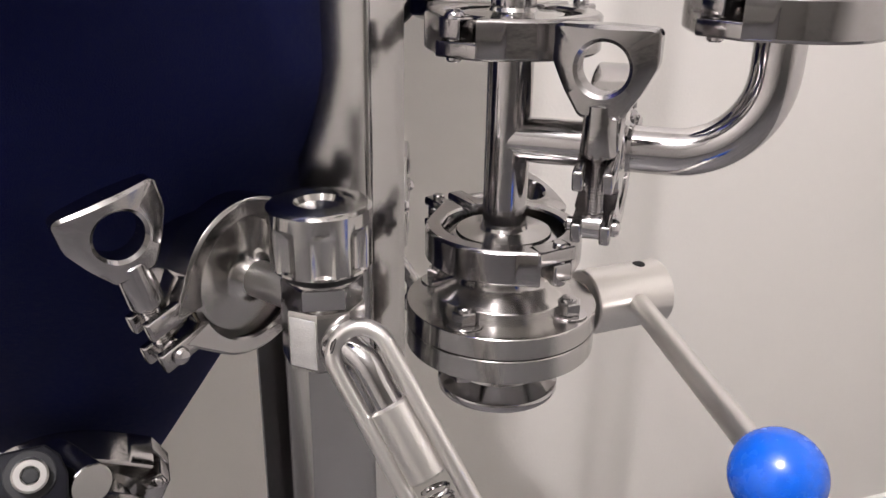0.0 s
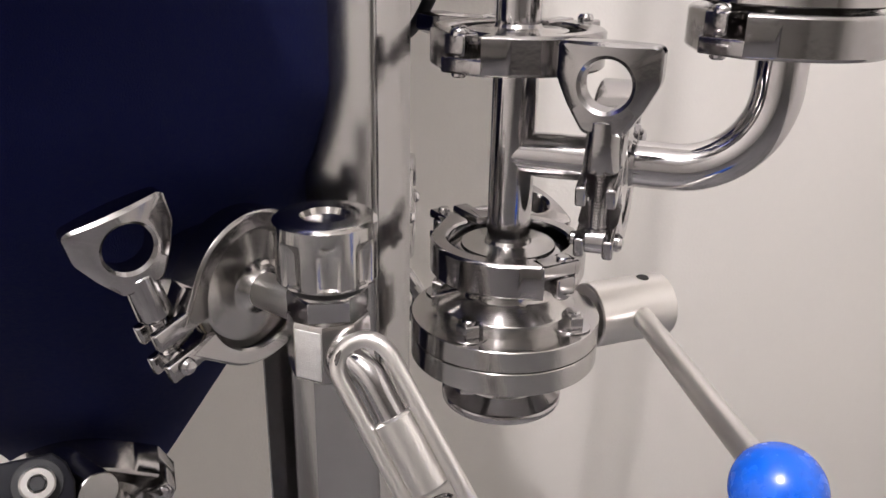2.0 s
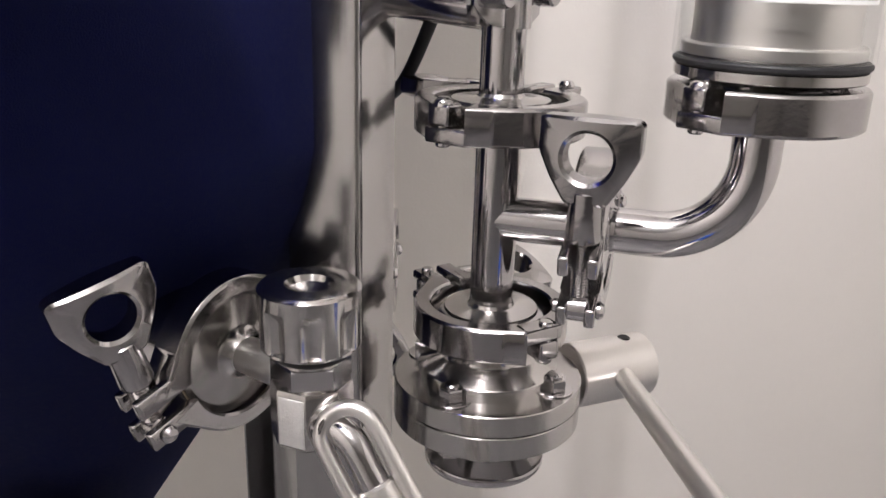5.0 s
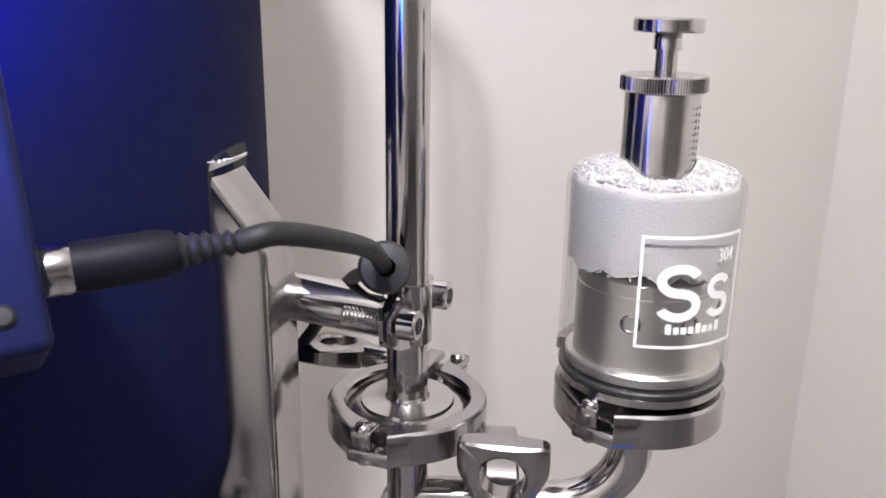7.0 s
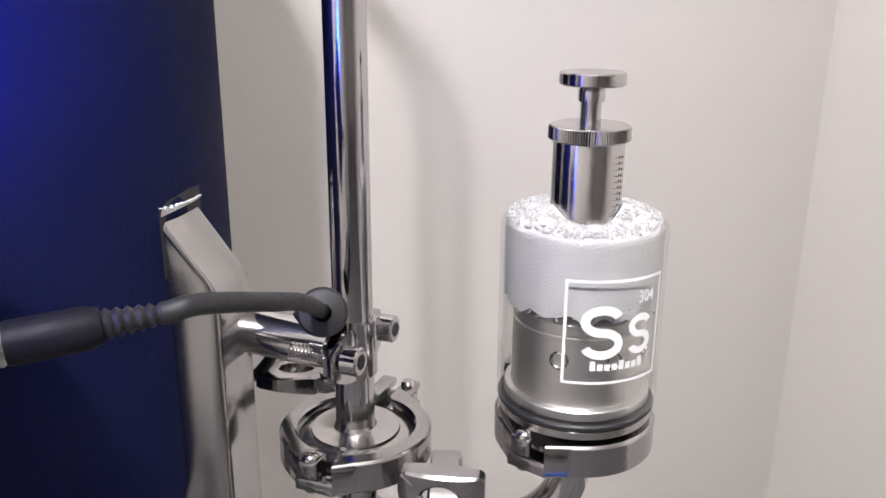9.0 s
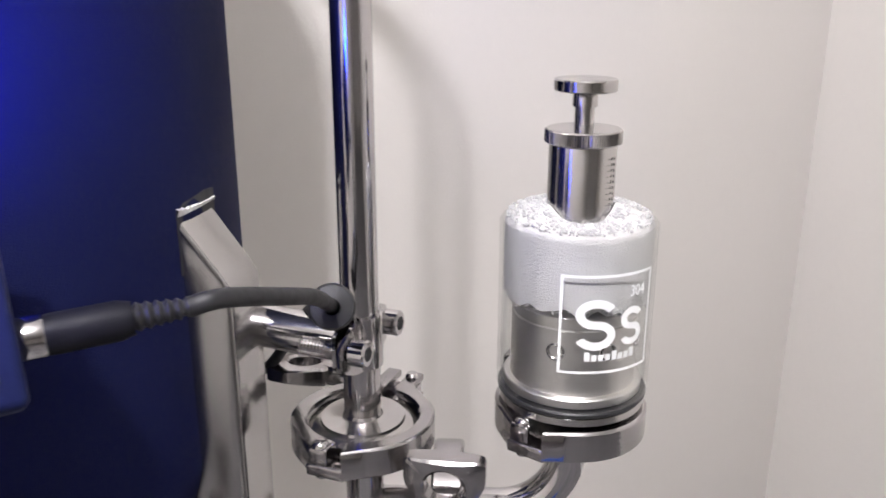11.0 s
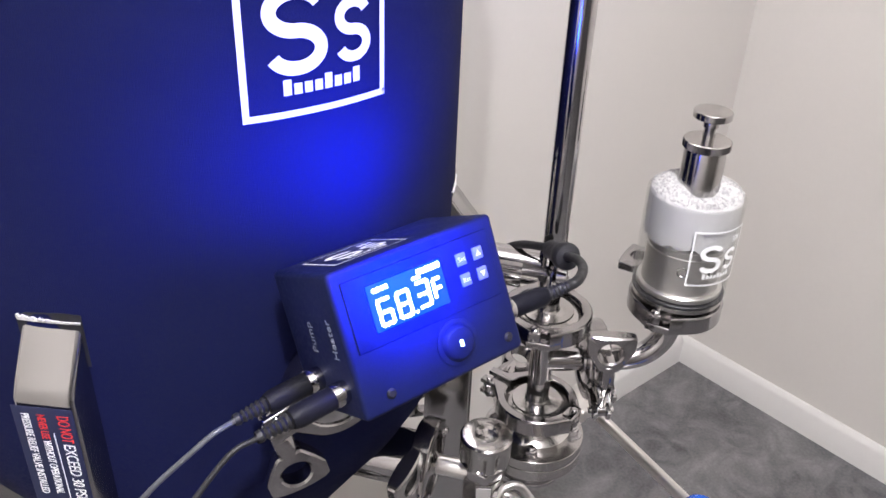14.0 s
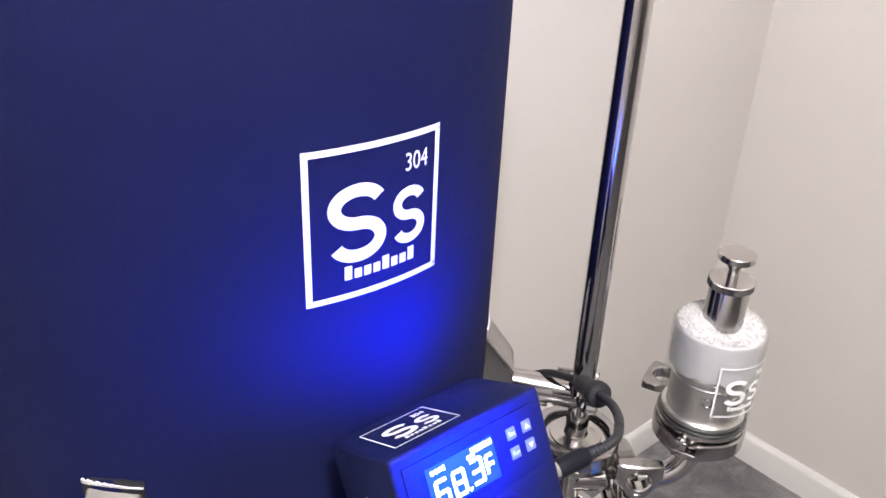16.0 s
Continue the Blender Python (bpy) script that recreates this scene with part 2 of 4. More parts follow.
def text_mesh(body, size, depth=0.0002, spacing=1.0, length=0.0):
    """Letters of the built-in font, centred, in the xy plane."""
    curve = bpy.data.curves.new("letters", "FONT")
    curve.body, curve.size, curve.extrude, curve.align_x, curve.align_y = body, size, depth, "CENTER", "CENTER"
    curve.space_character = spacing
    curve.resolution_u = 4
    ob = new("letters", curve)
    bpy.context.view_layer.update()
    me = bpy.data.meshes.new_from_object(ob.evaluated_get(bpy.context.evaluated_depsgraph_get()))
    bm = bmesh.new()
    bm.from_mesh(me)
    if length:
        span = max(v.co.x for v in bm.verts) - min(v.co.x for v in bm.verts)
        bm.transform(Matrix.Diagonal((length / span, 1, 1, 1)))
    bpy.data.objects.remove(ob)
    bpy.data.curves.remove(curve)
    bpy.data.meshes.remove(me)
    return bm


def hexagon(r, z0, z1):
    b = 0.0006
    return lathe([(0, z0), (r - b, z0), (r, z0 + b), (r, z1 - b), (r - b, z1), (0, z1)], 6)


# ---- room ----
CORNER, BEARING = Vector((0.971, 1.247, 0)), 18.8
ROOM = pose(*CORNER, 0, 0, BEARING)   # x along the back wall, y behind it
HIGH = 2.4


def room_box(name, x0, x1, y0, y1, z0, z1, mat, b=0.0):
    ob = part(name, box(x1 - x0, y1 - y0, z1 - z0, b, pose((x0 + x1) / 2, (y0 + y1) / 2, (z0 + z1) / 2)), mat)
    ob.matrix_world = ROOM
    return ob


def structure(ob, label, category):
    return tagged(ob, label, category, kind="structure")


structure(room_box("floor", -3.4, 0.2, -7.2, 0.2, -0.1, 0, FLOOR), "grey stained concrete floor with cloudy patches", "floor")
structure(room_box("wall_back", -3.4, 0, 0, 0.12, 0, HIGH, WALL), "plain warm white painted wall", "wall")
structure(room_box("wall_right", 0, 0.12, -7.2, 0.12, 0, HIGH, WALL), "plain warm white painted wall", "wall")
# left and front walls are unseen, their distance set to shape steel reflections
structure(room_box("unseen_wall_left", -3.52, -3.4, -7.2, 0.12, 0, HIGH, WALL), "plain warm white painted wall", "wall")
structure(room_box("unseen_wall_front", -3.52, 0.12, -7.32, -7.2, 0, HIGH, WALL), "plain warm white painted wall", "wall")
structure(room_box("ceiling", -3.52, 0.12, -7.32, 0.12, HIGH, HIGH + 0.1, CEIL), "flat white ceiling", "ceiling")


def skirting(name, length, m):
    """A board with an eased top edge, standing on the floor; its back lies in y = 0."""
    bm = slab([(0, 0), (-0.013, 0), (-0.013, 0.062), (-0.010, 0.070), (-0.005, 0.076), (0, 0.077)], length)
    ob = part(name, bm, TRIM, m=Matrix(((0, 0, 1, 0), (1, 0, 0, 0), (0, 1, 0, 0), (0, 0, 0, 1))))
    ob.matrix_world = m
    return structure(ob, "white painted baseboard along the wall", "baseboard")


skirting("baseboard_back", 3.386, ROOM @ pose(-1.707, -0.001, 0))
skirting("baseboard_right", 7.2, ROOM @ pose(-0.001, -3.6, 0, 0, 0, -90))

fixture = thing("ceiling_light", pose(-0.27, -0.57, HIGH), "flush ceiling light with two bare warm bulbs", "lamp")
part("base_plate", lathe([(0, 0), (0.1, 0), (0.1, -0.012), (0.085, -0.03), (0, -0.03)], 40), TRIM, fixture)
for x, y, z in BULBS:
    bulb = part("bulb", lathe([(0, -0.03), (0.014, -0.024), (0.022, -0.006), (0.021, 0.012), (0.013, 0.03), (0.012, 0.038), (0, 0.038)], 24), BULB, fixture)
    bulb.location = (x + 0.27, y + 0.57, 2.335 - HIGH)

# ---- fermenter ----
TX, TY = -0.2274, 0.472
TANK = pose(TX, TY, 0)
tank = thing("fermenter", TANK, "tall conical steel fermenter in a navy insulating jacket", "fermenter")
R_J = 0.202
LEG_ANGLES = (-25.6, -117.2, 153.5, 63.5)


CONE = [(0.03, 0.620), (0.050, 0.650), (0.165, 0.8275), (0.180, 0.850), (0.192, 0.8735), (0.199, 0.893)]


def jacket():
    """The quilted sleeve: straight wall and cone, with a rounded hip; black sheets stand in for the leg slots."""
    bm = lathe(CONE + [(R_J, 0.907), (R_J, 1.04), (R_J, 1.2), (R_J, 1.43), (0.196, 1.442), (0.17, 1.445)], 160)
    return bm


part("jacket", jacket(), FABRIC, tank, "navy fabric jacket")
part("lid", lathe([(0.17, 1.444), (0.172, 1.46), (0.14, 1.49), (0.08, 1.515), (0.0, 1.52)], 72), STEEL, tank)
part("cone_tip", lathe([(0, 0.56), (0.0275, 0.56), (0.0275, 0.566), (0.019, 0.57), (0.019, 0.605), (0.032, 0.621)], 48), STEEL, tank)


def leg(angle, parent):
    """A folded sheet leg: sloped head through the jacket, outer face, two side flanges, a foot."""
    w, r0, r1, t = 0.0172, 0.198, 0.2245, 0.002
    zt, zf = 1.0385, 1.0040
    bm = bmesh.new()

    def sheet(pts):
        lo = [bm.verts.new(p) for p in pts]
        bm.faces.new(lo)

    prof = [(r0, zt), (r1 - 0.004, zf + 0.004), (r1, zf - 0.003), (r1, 0.03)]
    for (ra, za), (rb, zb) in zip(prof, prof[1:]):
        sheet([(ra, -w, za), (ra, w, za), (rb, w, zb), (rb, -w, zb)])
    for s in (-1, 1):
        sheet([(r, s * w, z) for r, z in prof] + [(0.186, s * w, 0.03), (0.186, s * w, zf - 0.02), (r0, s * w, zt - 0.004)])
    bmesh.ops.remove_doubles(bm, verts=bm.verts, dist=1e-6)
    bmesh.ops.recalc_face_normals(bm, faces=bm.faces)
    edges = [e for e in bm.edges if len(e.link_faces) == 2 and e.calc_face_angle(0) > 0.6]
    bmesh.ops.bevel(bm, geom=edges, offset=0.003, segments=3, affect="EDGES", profile=0.5)
    bmesh.ops.solidify(bm, geom=bm.faces[:], thickness=t)
    ob = part("leg", bm, SHEET, parent, "folded mirror-bright steel leg")
    ob.matrix_local = pose(0, 0, 0, 0, 0, angle)
    foot = part("foot", moved(rod(0.018, 0.0, 0.032, 24), pose(0.205, 0, 0)), RUBBER, ob)
    fray = bmesh.new()
    rnd = random.Random(5)
    last = None
    for k in range(41):
        y = -w - 0.001 + (2 * w + 0.002) * k / 40
        rr = math.sqrt((R_J + 0.0006) ** 2 - y * y)
        h = (0.0008 + 0.0022 * rnd.random()) * max(0.05, 1 - k / 30)
        a, b = fray.verts.new((rr, y, zt - 0.0015)), fray.verts.new((rr + 0.0012 * rnd.random(), y, zt + h))
        c = fray.verts.new((rr - 0.002, y, zt + h))
        if last:
            fray.faces.new((last[0], a, b, last[1]))
            fray.faces.new((last[1], b, c, last[2]))
        last = (a, b, c)
    part("torn_edge", fray, TORN, ob, "white torn lining at the slot", sharp=5)
    # black sheet on the uncut jacket; the slot's shade is put into its colour
    slot = slab([(-w - 0.0015, zt - 0.03), (w + 0.0015, zt - 0.03), (w + 0.0015, zt + 0.0045), (w * 0.5, zt + 0.0055), (-w * 0.7, zt + 0.004), (-w - 0.0015, zt + 0.001)], 0.004)
    for v in slot.verts:
        y, z, x = v.co.x, v.co.y, v.co.z
        v.co = (math.sqrt((R_J + 0.0002) ** 2 - y * y) + x * 0.1, y, z)
    part("slot", slot, RUBBER, ob, "black sheet on the jacket standing in for the shaded slot")
    return ob


legs = [leg(a, tank) for a in LEG_ANGLES]


def wrap(bm, angle, z, r=R_J, flip=1):
    """Bends a flat sheet in xy (x along the skin, y up) round the jacket."""
    for v in bm.verts:
        a = radians(angle) + v.co.x / r
        rr = r + 0.0005 + v.co.z
        v.co = (rr * math.cos(a), rr * math.sin(a), z + v.co.y)
    return bm


def bar(x0, x1, y0, y1, n=12, t=0.0003):
    """A thin printed bar, cut across so that it can bend."""
    bm = bmesh.new()
    for k in range(n):
        a, b = x0 + (x1 - x0) * k / n, x0 + (x1 - x0) * (k + 1) / n
        bm.faces.new([bm.verts.new(p) for p in ((a, y0, t), (b, y0, t), (b, y1, t), (a, y1, t))])
    bmesh.ops.remove_doubles(bm, verts=bm.verts, dist=1e-7)
    return bm


def ribbon(cx, cy, w, h, thick, t=0.0003):
    """A plain winding ribbon of two opposed bows."""
    line = []
    r = (h - thick) / 4
    k = (w - thick) / 2 / r
    for d in range(22, 271, 8):
        line.append((cx + k * r * math.cos(radians(d)), cy + r + r * math.sin(radians(d))))
    for d in range(82, -163, -8):
        line.append((cx + k * r * math.cos(radians(d)), cy - r + r * math.sin(radians(d))))
    bm = bmesh.new()
    last = None
    for i, (x, y) in enumerate(line):
        x0, y0 = line[max(i - 1, 0)]
        x1, y1 = line[min(i + 1, len(line) - 1)]
        dx, dy = x1 - x0, y1 - y0
        n = math.hypot(dx, dy)
        ox, oy = -dy / n * thick / 2, dx / n * thick / 2
        pair = (bm.verts.new((x + ox, y + oy, t)), bm.verts.new((x - ox, y - oy, t)))
        if last:
            bm.faces.new((last[0], pair[0], pair[1], last[1]))
        last = pair
    return bm


def emblem(w, h, line):
    """A square frame with two winding ribbons, a word bar and a grade number: plain shapes."""
    hw, hh = w / 2, h / 2
    frame_bars = [bar(-hw, hw, hh - line, hh, 24), bar(-hw, hw, -hh, -hh + line, 24), bar(-hw, -hw + line, -hh + line, hh - line, 1), bar(hw - line, hw, -hh + line, hh - line, 1)]
    marks = [ribbon(-0.145 * w, 0.002 * h, 0.405 * w, 0.515 * h, 0.086 * w), ribbon(0.245 * w, -0.044 * h, 0.268 * w, 0.39 * h, 0.068 * w)]
    word = [bar((-0.243 + 0.0684 * k) * w, (-0.243 + 0.0684 * k + 0.052) * w, -0.366 * h, (-0.272 if k in (0, 4, 7) else -0.300) * h, 2) for k in range(8)]
    grade = moved(text_mesh("304", 0.165 * h, 0.0001, 1.0, 0.185 * w), pose(0.297 * w, 0.303 * h, 0.0002))
    return frame_bars, marks, word, grade


LOGO_A, LOGO_Z = math.degrees(math.atan2(0.2827 - TY, -0.169 - TX)), 1.1915
frame_bars, marks, word, grade = emblem(0.086, 0.0875, 0.0036)
logo = thing("printed_emblem", TANK, "white square emblem printed on the navy jacket", "emblem")
part("border", wrap(join(*frame_bars), LOGO_A, LOGO_Z), PRINT, logo)
for name, group_ in (("mark", marks), ("word_bar", word)):
    for piece in group_:
        part(name, wrap(piece, LOGO_A, LOGO_Z), PRINT, logo)
part("grade_number", wrap(grade, LOGO_A, LOGO_Z), PRINT, logo)

# warning label on the second leg
label_m = TANK @ pose(0, 0, 0, 0, 0, LEG_ANGLES[1]) @ pose(0.2261, 0, 0.93)
warning = thing("warning_label", label_m, "dark warning label with red and white words on the leg", "label")
FACE = Matrix(((0, 0, 1, 0), (1, 0, 0, 0), (0, 1, 0, 0), (0, 0, 0, 1)))
part("film", box(0.035, 0.135, 0.0006, 0.0002), LABEL, warning, m=FACE)
for body, size, long, dx, dy, mat in (("DO NOT", 0.0098, 0.019, 0.0108, 0.0535, RED), ("EXCEED 30 PSI", 0.0098, 0.041, 0.0108, 0.0215, PRINT),
                                      ("NEVER USE", 0.0068, 0.0175, -0.0015, 0.054, RED), ("WITHOUT OPERATIONAL", 0.0068, 0.041, -0.0015, 0.0235, PRINT),
                                      ("PRESSURE RELIEF VALVE INSTALLED", 0.0068, 0.0605, -0.0105, 0.0325, PRINT)):
    part("text_line", text_mesh(body, size, 0.0001, 0.95, long), mat, warning, m=FACE @ pose(dx, dy, 0.0005, 0, 0, -90))
part("rule", box(0.0005, 0.06, 0.0003, 0), PRINT, warning, m=FACE @ pose(0.004, 0.02, 0.0005))

# ---- clamps ----
CLAMP_R, CLAMP_H = 0.034, 0.0155


def wing_edge(a):
    """Outer edge of the wing of a nut, by angle from its hole; the shank leaves at -y."""
    pts = [(-0.0190, 0.0146), (0, 0.0150), (0.0190, 0.0146), (0.0190, 0.0020), (0.0142, -0.0078), (0.0076, -0.0180), (-0.0076, -0.0180), (-0.0142, -0.0078), (-0.0190, 0.0020)]
    best = 1.0
    d = Vector((math.cos(a), math.sin(a)))
    for i, p in enumerate(pts):
        q = pts[(i + 1) % len(pts)]
        ex, ey = q[0] - p[0], q[1] - p[1]
        det = d.x * -ey + d.y * ex
        if abs(det) < 1e-12:
            continue
        s = (p[0] * -ey + p[1] * ex) / det
        u = (d.x * p[1] - d.y * p[0]) / det
        if s > 0 and -1e-9 <= u <= 1 + 1e-9:
            best = min(best, s)
    return best


def wing_shape(a):
    return sum(wing_edge(a + radians(d)) for d in (-4, 0, 4)) / 3


def clamp_half(r, h, s):
    """Half a ring about z on the s * y side, swelling in straight flanks towards the hinge at -x and the lugs at +x."""
    ri, b, flank = r * 0.775, 0.0013, 37.0
    bm = bmesh.new()
    rings = []
    for k in range(49):
        d = 12.0 + (171.0 - 12.0) * k / 48
        ro = r / math.cos(radians(max(flank - d, d - 138, 0)))
        a = radians(180 - d) * s
        prof = [(ri, -h / 2 + 0.001), (ri + 0.001, -h / 2), (ro - b, -h / 2), (ro - 0.0005, -h / 2 + 0.0006), (ro, -h / 2 + b), (ro, h / 2 - b), (ro - 0.0005, h / 2 - 0.0006), (ro - b, h / 2),
                (ri + 0.001, h / 2), (ri, h / 2 - 0.001), (r * 0.86, 0.002), (r * 0.86, -0.002)]
        rings.append([bm.verts.new((q * math.cos(a), q * math.sin(a), z)) for q, z in prof])
    for p, q in zip(rings, rings[1:]):
        for j in range(12):
            i = (j + 1) % 12
            bm.faces.new((p[j], q[j], q[i], p[i]))
    bm.faces.new(rings[0])
    bm.faces.new(list(reversed(rings[-1])))
    return bm


def tri_clamp(m, label, group="pipe clamps", side=1, turn=0.0, reach=0.0, r=CLAMP_R, h=CLAMP_H, gap=0.0135, swing=0.0):
    """A hinged two-half clamp about local z. Hinge at -x, closing bolt at +x running to side * y with a wing nut."""
    ob = thing("pipe_clamp", m, label, "clamp", group)
    s = side
    for k in (1, -1):
        part("clamp_half", clamp_half(r, h, k), CAST, ob)
    # hinge: a short knuckle of one half rides on the long lip of the other
    x0, x1 = -r * 1.078, -r * 0.80
    xc, xw = (x0 + x1) / 2, x1 - x0
    part("hinge_knuckle", box(xw, 0.0100, h * 0.56, 0.0012, pose(xc, 0.0044, h * 0.22)), CAST, ob)
    part("hinge_lip", box(xw, 0.0200, h * 0.42, 0.0011, pose(xc, 0.0008, -h * 0.29)), CAST, ob)
    # closing lugs: a fork on each half
    for k in (-1, 1):
        for side_y in (-1, 1):
            part("lug", box(0.0225, 0.0084, 0.0042, 0.0011, pose(r + 0.0054, side_y * gap / 2, k * (h / 2 - 0.0023))), CAST, ob)
    px = xc - 0.0012
    pin = join(moved(rod(0.0030, -h / 2 - 0.0016, h / 2 + 0.001, 20), pose(px, 0.0042, 0)),
               moved(lathe([(0, h / 2 + 0.0027), (0.0020, h / 2 + 0.0025), (0.0034, h / 2 + 0.0014), (0.0040, h / 2 + 0.0003), (0.0040, h / 2 - 0.001)], 24), pose(px, 0.0042, 0)))
    part("hinge_pin", pin, STEEL, ob)
    bx, by = r + 0.0094, -s * gap / 2
    pivot = join(moved(rod(0.0028, -h / 2 - 0.0022, h / 2 + 0.0020, 20), pose(bx, by, 0)), moved(lathe([(0, h / 2 + 0.0030), (0.0026, h / 2 + 0.0026), (0.0036, h / 2 + 0.0012), (0.0036, h / 2)], 20), pose(bx, by, 0)))
    part("pivot_pin", pivot, STEEL, ob)
    bolt_m = pose(bx, by, 0, 0, 0, swing) @ pose(0, 0, 0, -90 * s) @ pose(0, 0, 0, 0, 0, turn)
    z0 = gap + 0.0050 + reach
    turns = int((z0 + 0.018) / 0.0006)
    bolt = lathe([(0, 0.0), (0.0034, 0.0), (0.0034, 0.005)] + [(0.0035 if k % 2 else 0.0028, 0.005 + 0.0006 * k) for k in range(turns)] + [(0, 0.0056 + 0.0006 * turns)], 20)
    part("bolt", join(moved(bolt, bolt_m), moved(rod(0.0052, -0.0040, 0.0040, 20), pose(bx, by, 0))), STEEL, ob)
    shank = lathe([(0.0036, z0), (0.0064, z0), (0.0070, z0 + 0.0015), (0.0066, z0 + 0.012), (0.0066, z0 + 0.019), (0.0040, z0 + 0.021)], 24)
    flat = pierced(wing_shape, 0.0093, 0.0125, 96, 0.0014)
    for v in flat.verts:
        v.co.z *= 1 - 0.6 * (v.co.x / 0.0225) ** 2 - 0.1 * min(max(-v.co.y, 0) / 0.0165, 1) ** 2
    wing = moved(flat, pose(0, 0, z0 + 0.0325) @ Matrix(((1, 0, 0, 0), (0, 0, -1, 0), (0, 1, 0, 0), (0, 0, 0, 1))))
    part("wing_nut", join(moved(shank, bolt_m), moved(wing, bolt_m)), CAST, ob)
    return ob


AX, AY = 0.0275, 0.3535
SX, SY = 0.1262, 0.3235
UX, UY = (SX - AX) / math.hypot(SX - AX, SY - AY), (SY - AY) / math.hypot(SX - AX, SY - AY)
ARM = math.hypot(SX - AX, SY - AY)
P_R = 0.0097


def ferrule(z, up, r=0.0275, neck=P_R):
    """A flared pipe end; up: +1 if the flat face looks up."""
    s = -up
    return lathe([(neck * 0.85, z), (r, z), (r, z + s * 0.0022), (r - 0.0040, z + s * 0.0042), (r - 0.0062, z + s * 0.0046), (r - 0.0066, z + s * 0.0060), (neck + 0.0022, z + s * 0.0064), (neck + 0.0008, z + s * 0.0070), (neck, z + s * 0.0085)], 56)


# ---- valve at the foot of the pipe ----
valve = thing("butterfly_valve", pose(AX, AY, 0), "brushed steel butterfly valve with a blue knob handle", "valve")
part("outlet", lathe([(0.0208, 0.787), (0.0205, 0.7735), (0.0212, 0.7705), (0.0268, 0.7655), (0.0282, 0.7650), (0.0284, 0.7646), (0.0284, 0.7618), (0.0280, 0.7612), (0.0185, 0.7612), (0.0175, 0.7640), (0.0175, 0.787)], 64), STEEL, valve)
part("lower_plate", lathe([(0.018, 0.785), (0.0430, 0.785), (0.0434, 0.7855), (0.0434, 0.7953), (0.0431, 0.7957), (0.018, 0.7957)], 72), TURNED, valve)
part("upper_plate", lathe([(0.018, 0.7962), (0.0431, 0.7962), (0.0434, 0.7966), (0.0434, 0.8056), (0.0430, 0.8060), (0.0320, 0.8062), (0.0318, 0.8118), (0.0312, 0.8124), (0.0225, 0.8165), (0.0212, 0.8185), (0.0212, 0.8215), (0.0275, 0.8262), (0.0275, 0.833), (0.018, 0.833)], 72), TURNED, valve)
for k in range(4):
    a = radians(-121 + 90 * k)
    x, y = 0.0335 * math.cos(a), 0.0335 * math.sin(a)
    nut = join(moved(hexagon(0.0058, 0.8068, 0.8128), pose(x, y, 0, 0, 0, 20)), moved(rod(0.0036, 0.80, 0.8145, 20), pose(x, y, 0)), moved(hexagon(0.0056, 0.7795, 0.7846), pose(x, y, 0)), moved(rod(0.0085, 0.8062, 0.8070, 24, 0.0002), pose(x, y, 0)))
    part("bolt", nut, STEEL, valve)
HUB = 23.0
hub_m = pose(0, 0, 0.7955, 0, 0, HUB)
hub = lathe([(0, 0.038), (0.010, 0.038), (0.010, 0.0445), (0.0152, 0.0450), (0.0160, 0.0458), (0.0160, 0.0868), (0.0150, 0.0878), (0, 0.0878)], 48)
part("hub", moved(hub, hub_m @ pose(0, 0, 0, 0, 90)), SATIN, valve, "satin steel hub")
# black plug in an undrilled hub, painted for the shade in its hole
part("hub_hole_shade", moved(rod(0.0034, 0.0, 0.01625, 20), hub_m @ pose(0.0755, 0, 0)), RUBBER, valve)
h0 = Vector((0.072 * math.cos(radians(HUB)), 0.072 * math.sin(radians(HUB)), 0.7965))
h1 = Vector((0.1070 - AX, 0.2216 - AY, 0.8062))
part("handle_rod", rod_between(h0, h1, 0.0052), SATIN, valve, "satin steel handle rod")
knob_ball = lathe([(0, -0.0153)] + [(0.0153 * math.cos(radians(d)), 0.0153 * math.sin(radians(d))) for d in range(-80, 61, 5)] + [(0.0072, 0.0140), (0.0064, 0.0144), (0.0050, 0.0144)], 56)
ball_m = along(h1, h0)
ball = part("ball_knob", moved(knob_ball, ball_m), BALL, valve, "glossy blue plastic ball")
ticks = [box(0.0007, 0.0036, 0.0006, 0.0002, pose(0, 0, 0, 0, 0, 7.5 * k) @ pose(0.0092, 0, 0.0122, 0, 37) @ pose(0, 0, 0, 0, 0, 90)) for k in range(48)]
part("moulded_rib", moved(join(*ticks), ball_m), BALL, ball)

tri_clamp(pose(AX, AY, 0.8342, 0, 0, 122) @ pose(0, 0, 0, 180), "cast steel clamp joining valve and pipe", side=1, turn=15, r=0.035)

# ---- tee pipe, elbow and riser ----
tee = thing("tee_pipe", pose(AX, AY, 0), "polished steel tee pipe standing on the valve", "pipe")
part("stem", lathe([(P_R, 0.8385), (P_R, 0.924)], 40), STEEL, tee)
part("ferrule", ferrule(0.8335, -1), TURNED, tee)
part("ferrule", ferrule(0.9255, 1), TURNED, tee)
branch_m = pose(0, 0, 0.881) @ Vector((UX, UY, 0)).to_track_quat("Z", "Y").to_matrix().to_4x4()
part("branch", join(moved(lathe([(P_R - 0.0002, 0.0), (P_R - 0.0002, 0.010), (P_R, 0.0135), (P_R, 0.041)], 40), branch_m), moved(ferrule(0.0425, 1), branch_m)), STEEL, tee)

mid_m = Matrix.Translation((AX + UX * 0.0432, AY + UY * 0.0432, 0.881)) @ Matrix(((UY, 0, UX, 0), (-UX, 0, UY, 0), (0, -1, 0, 0), (0, 0, 0, 1)))
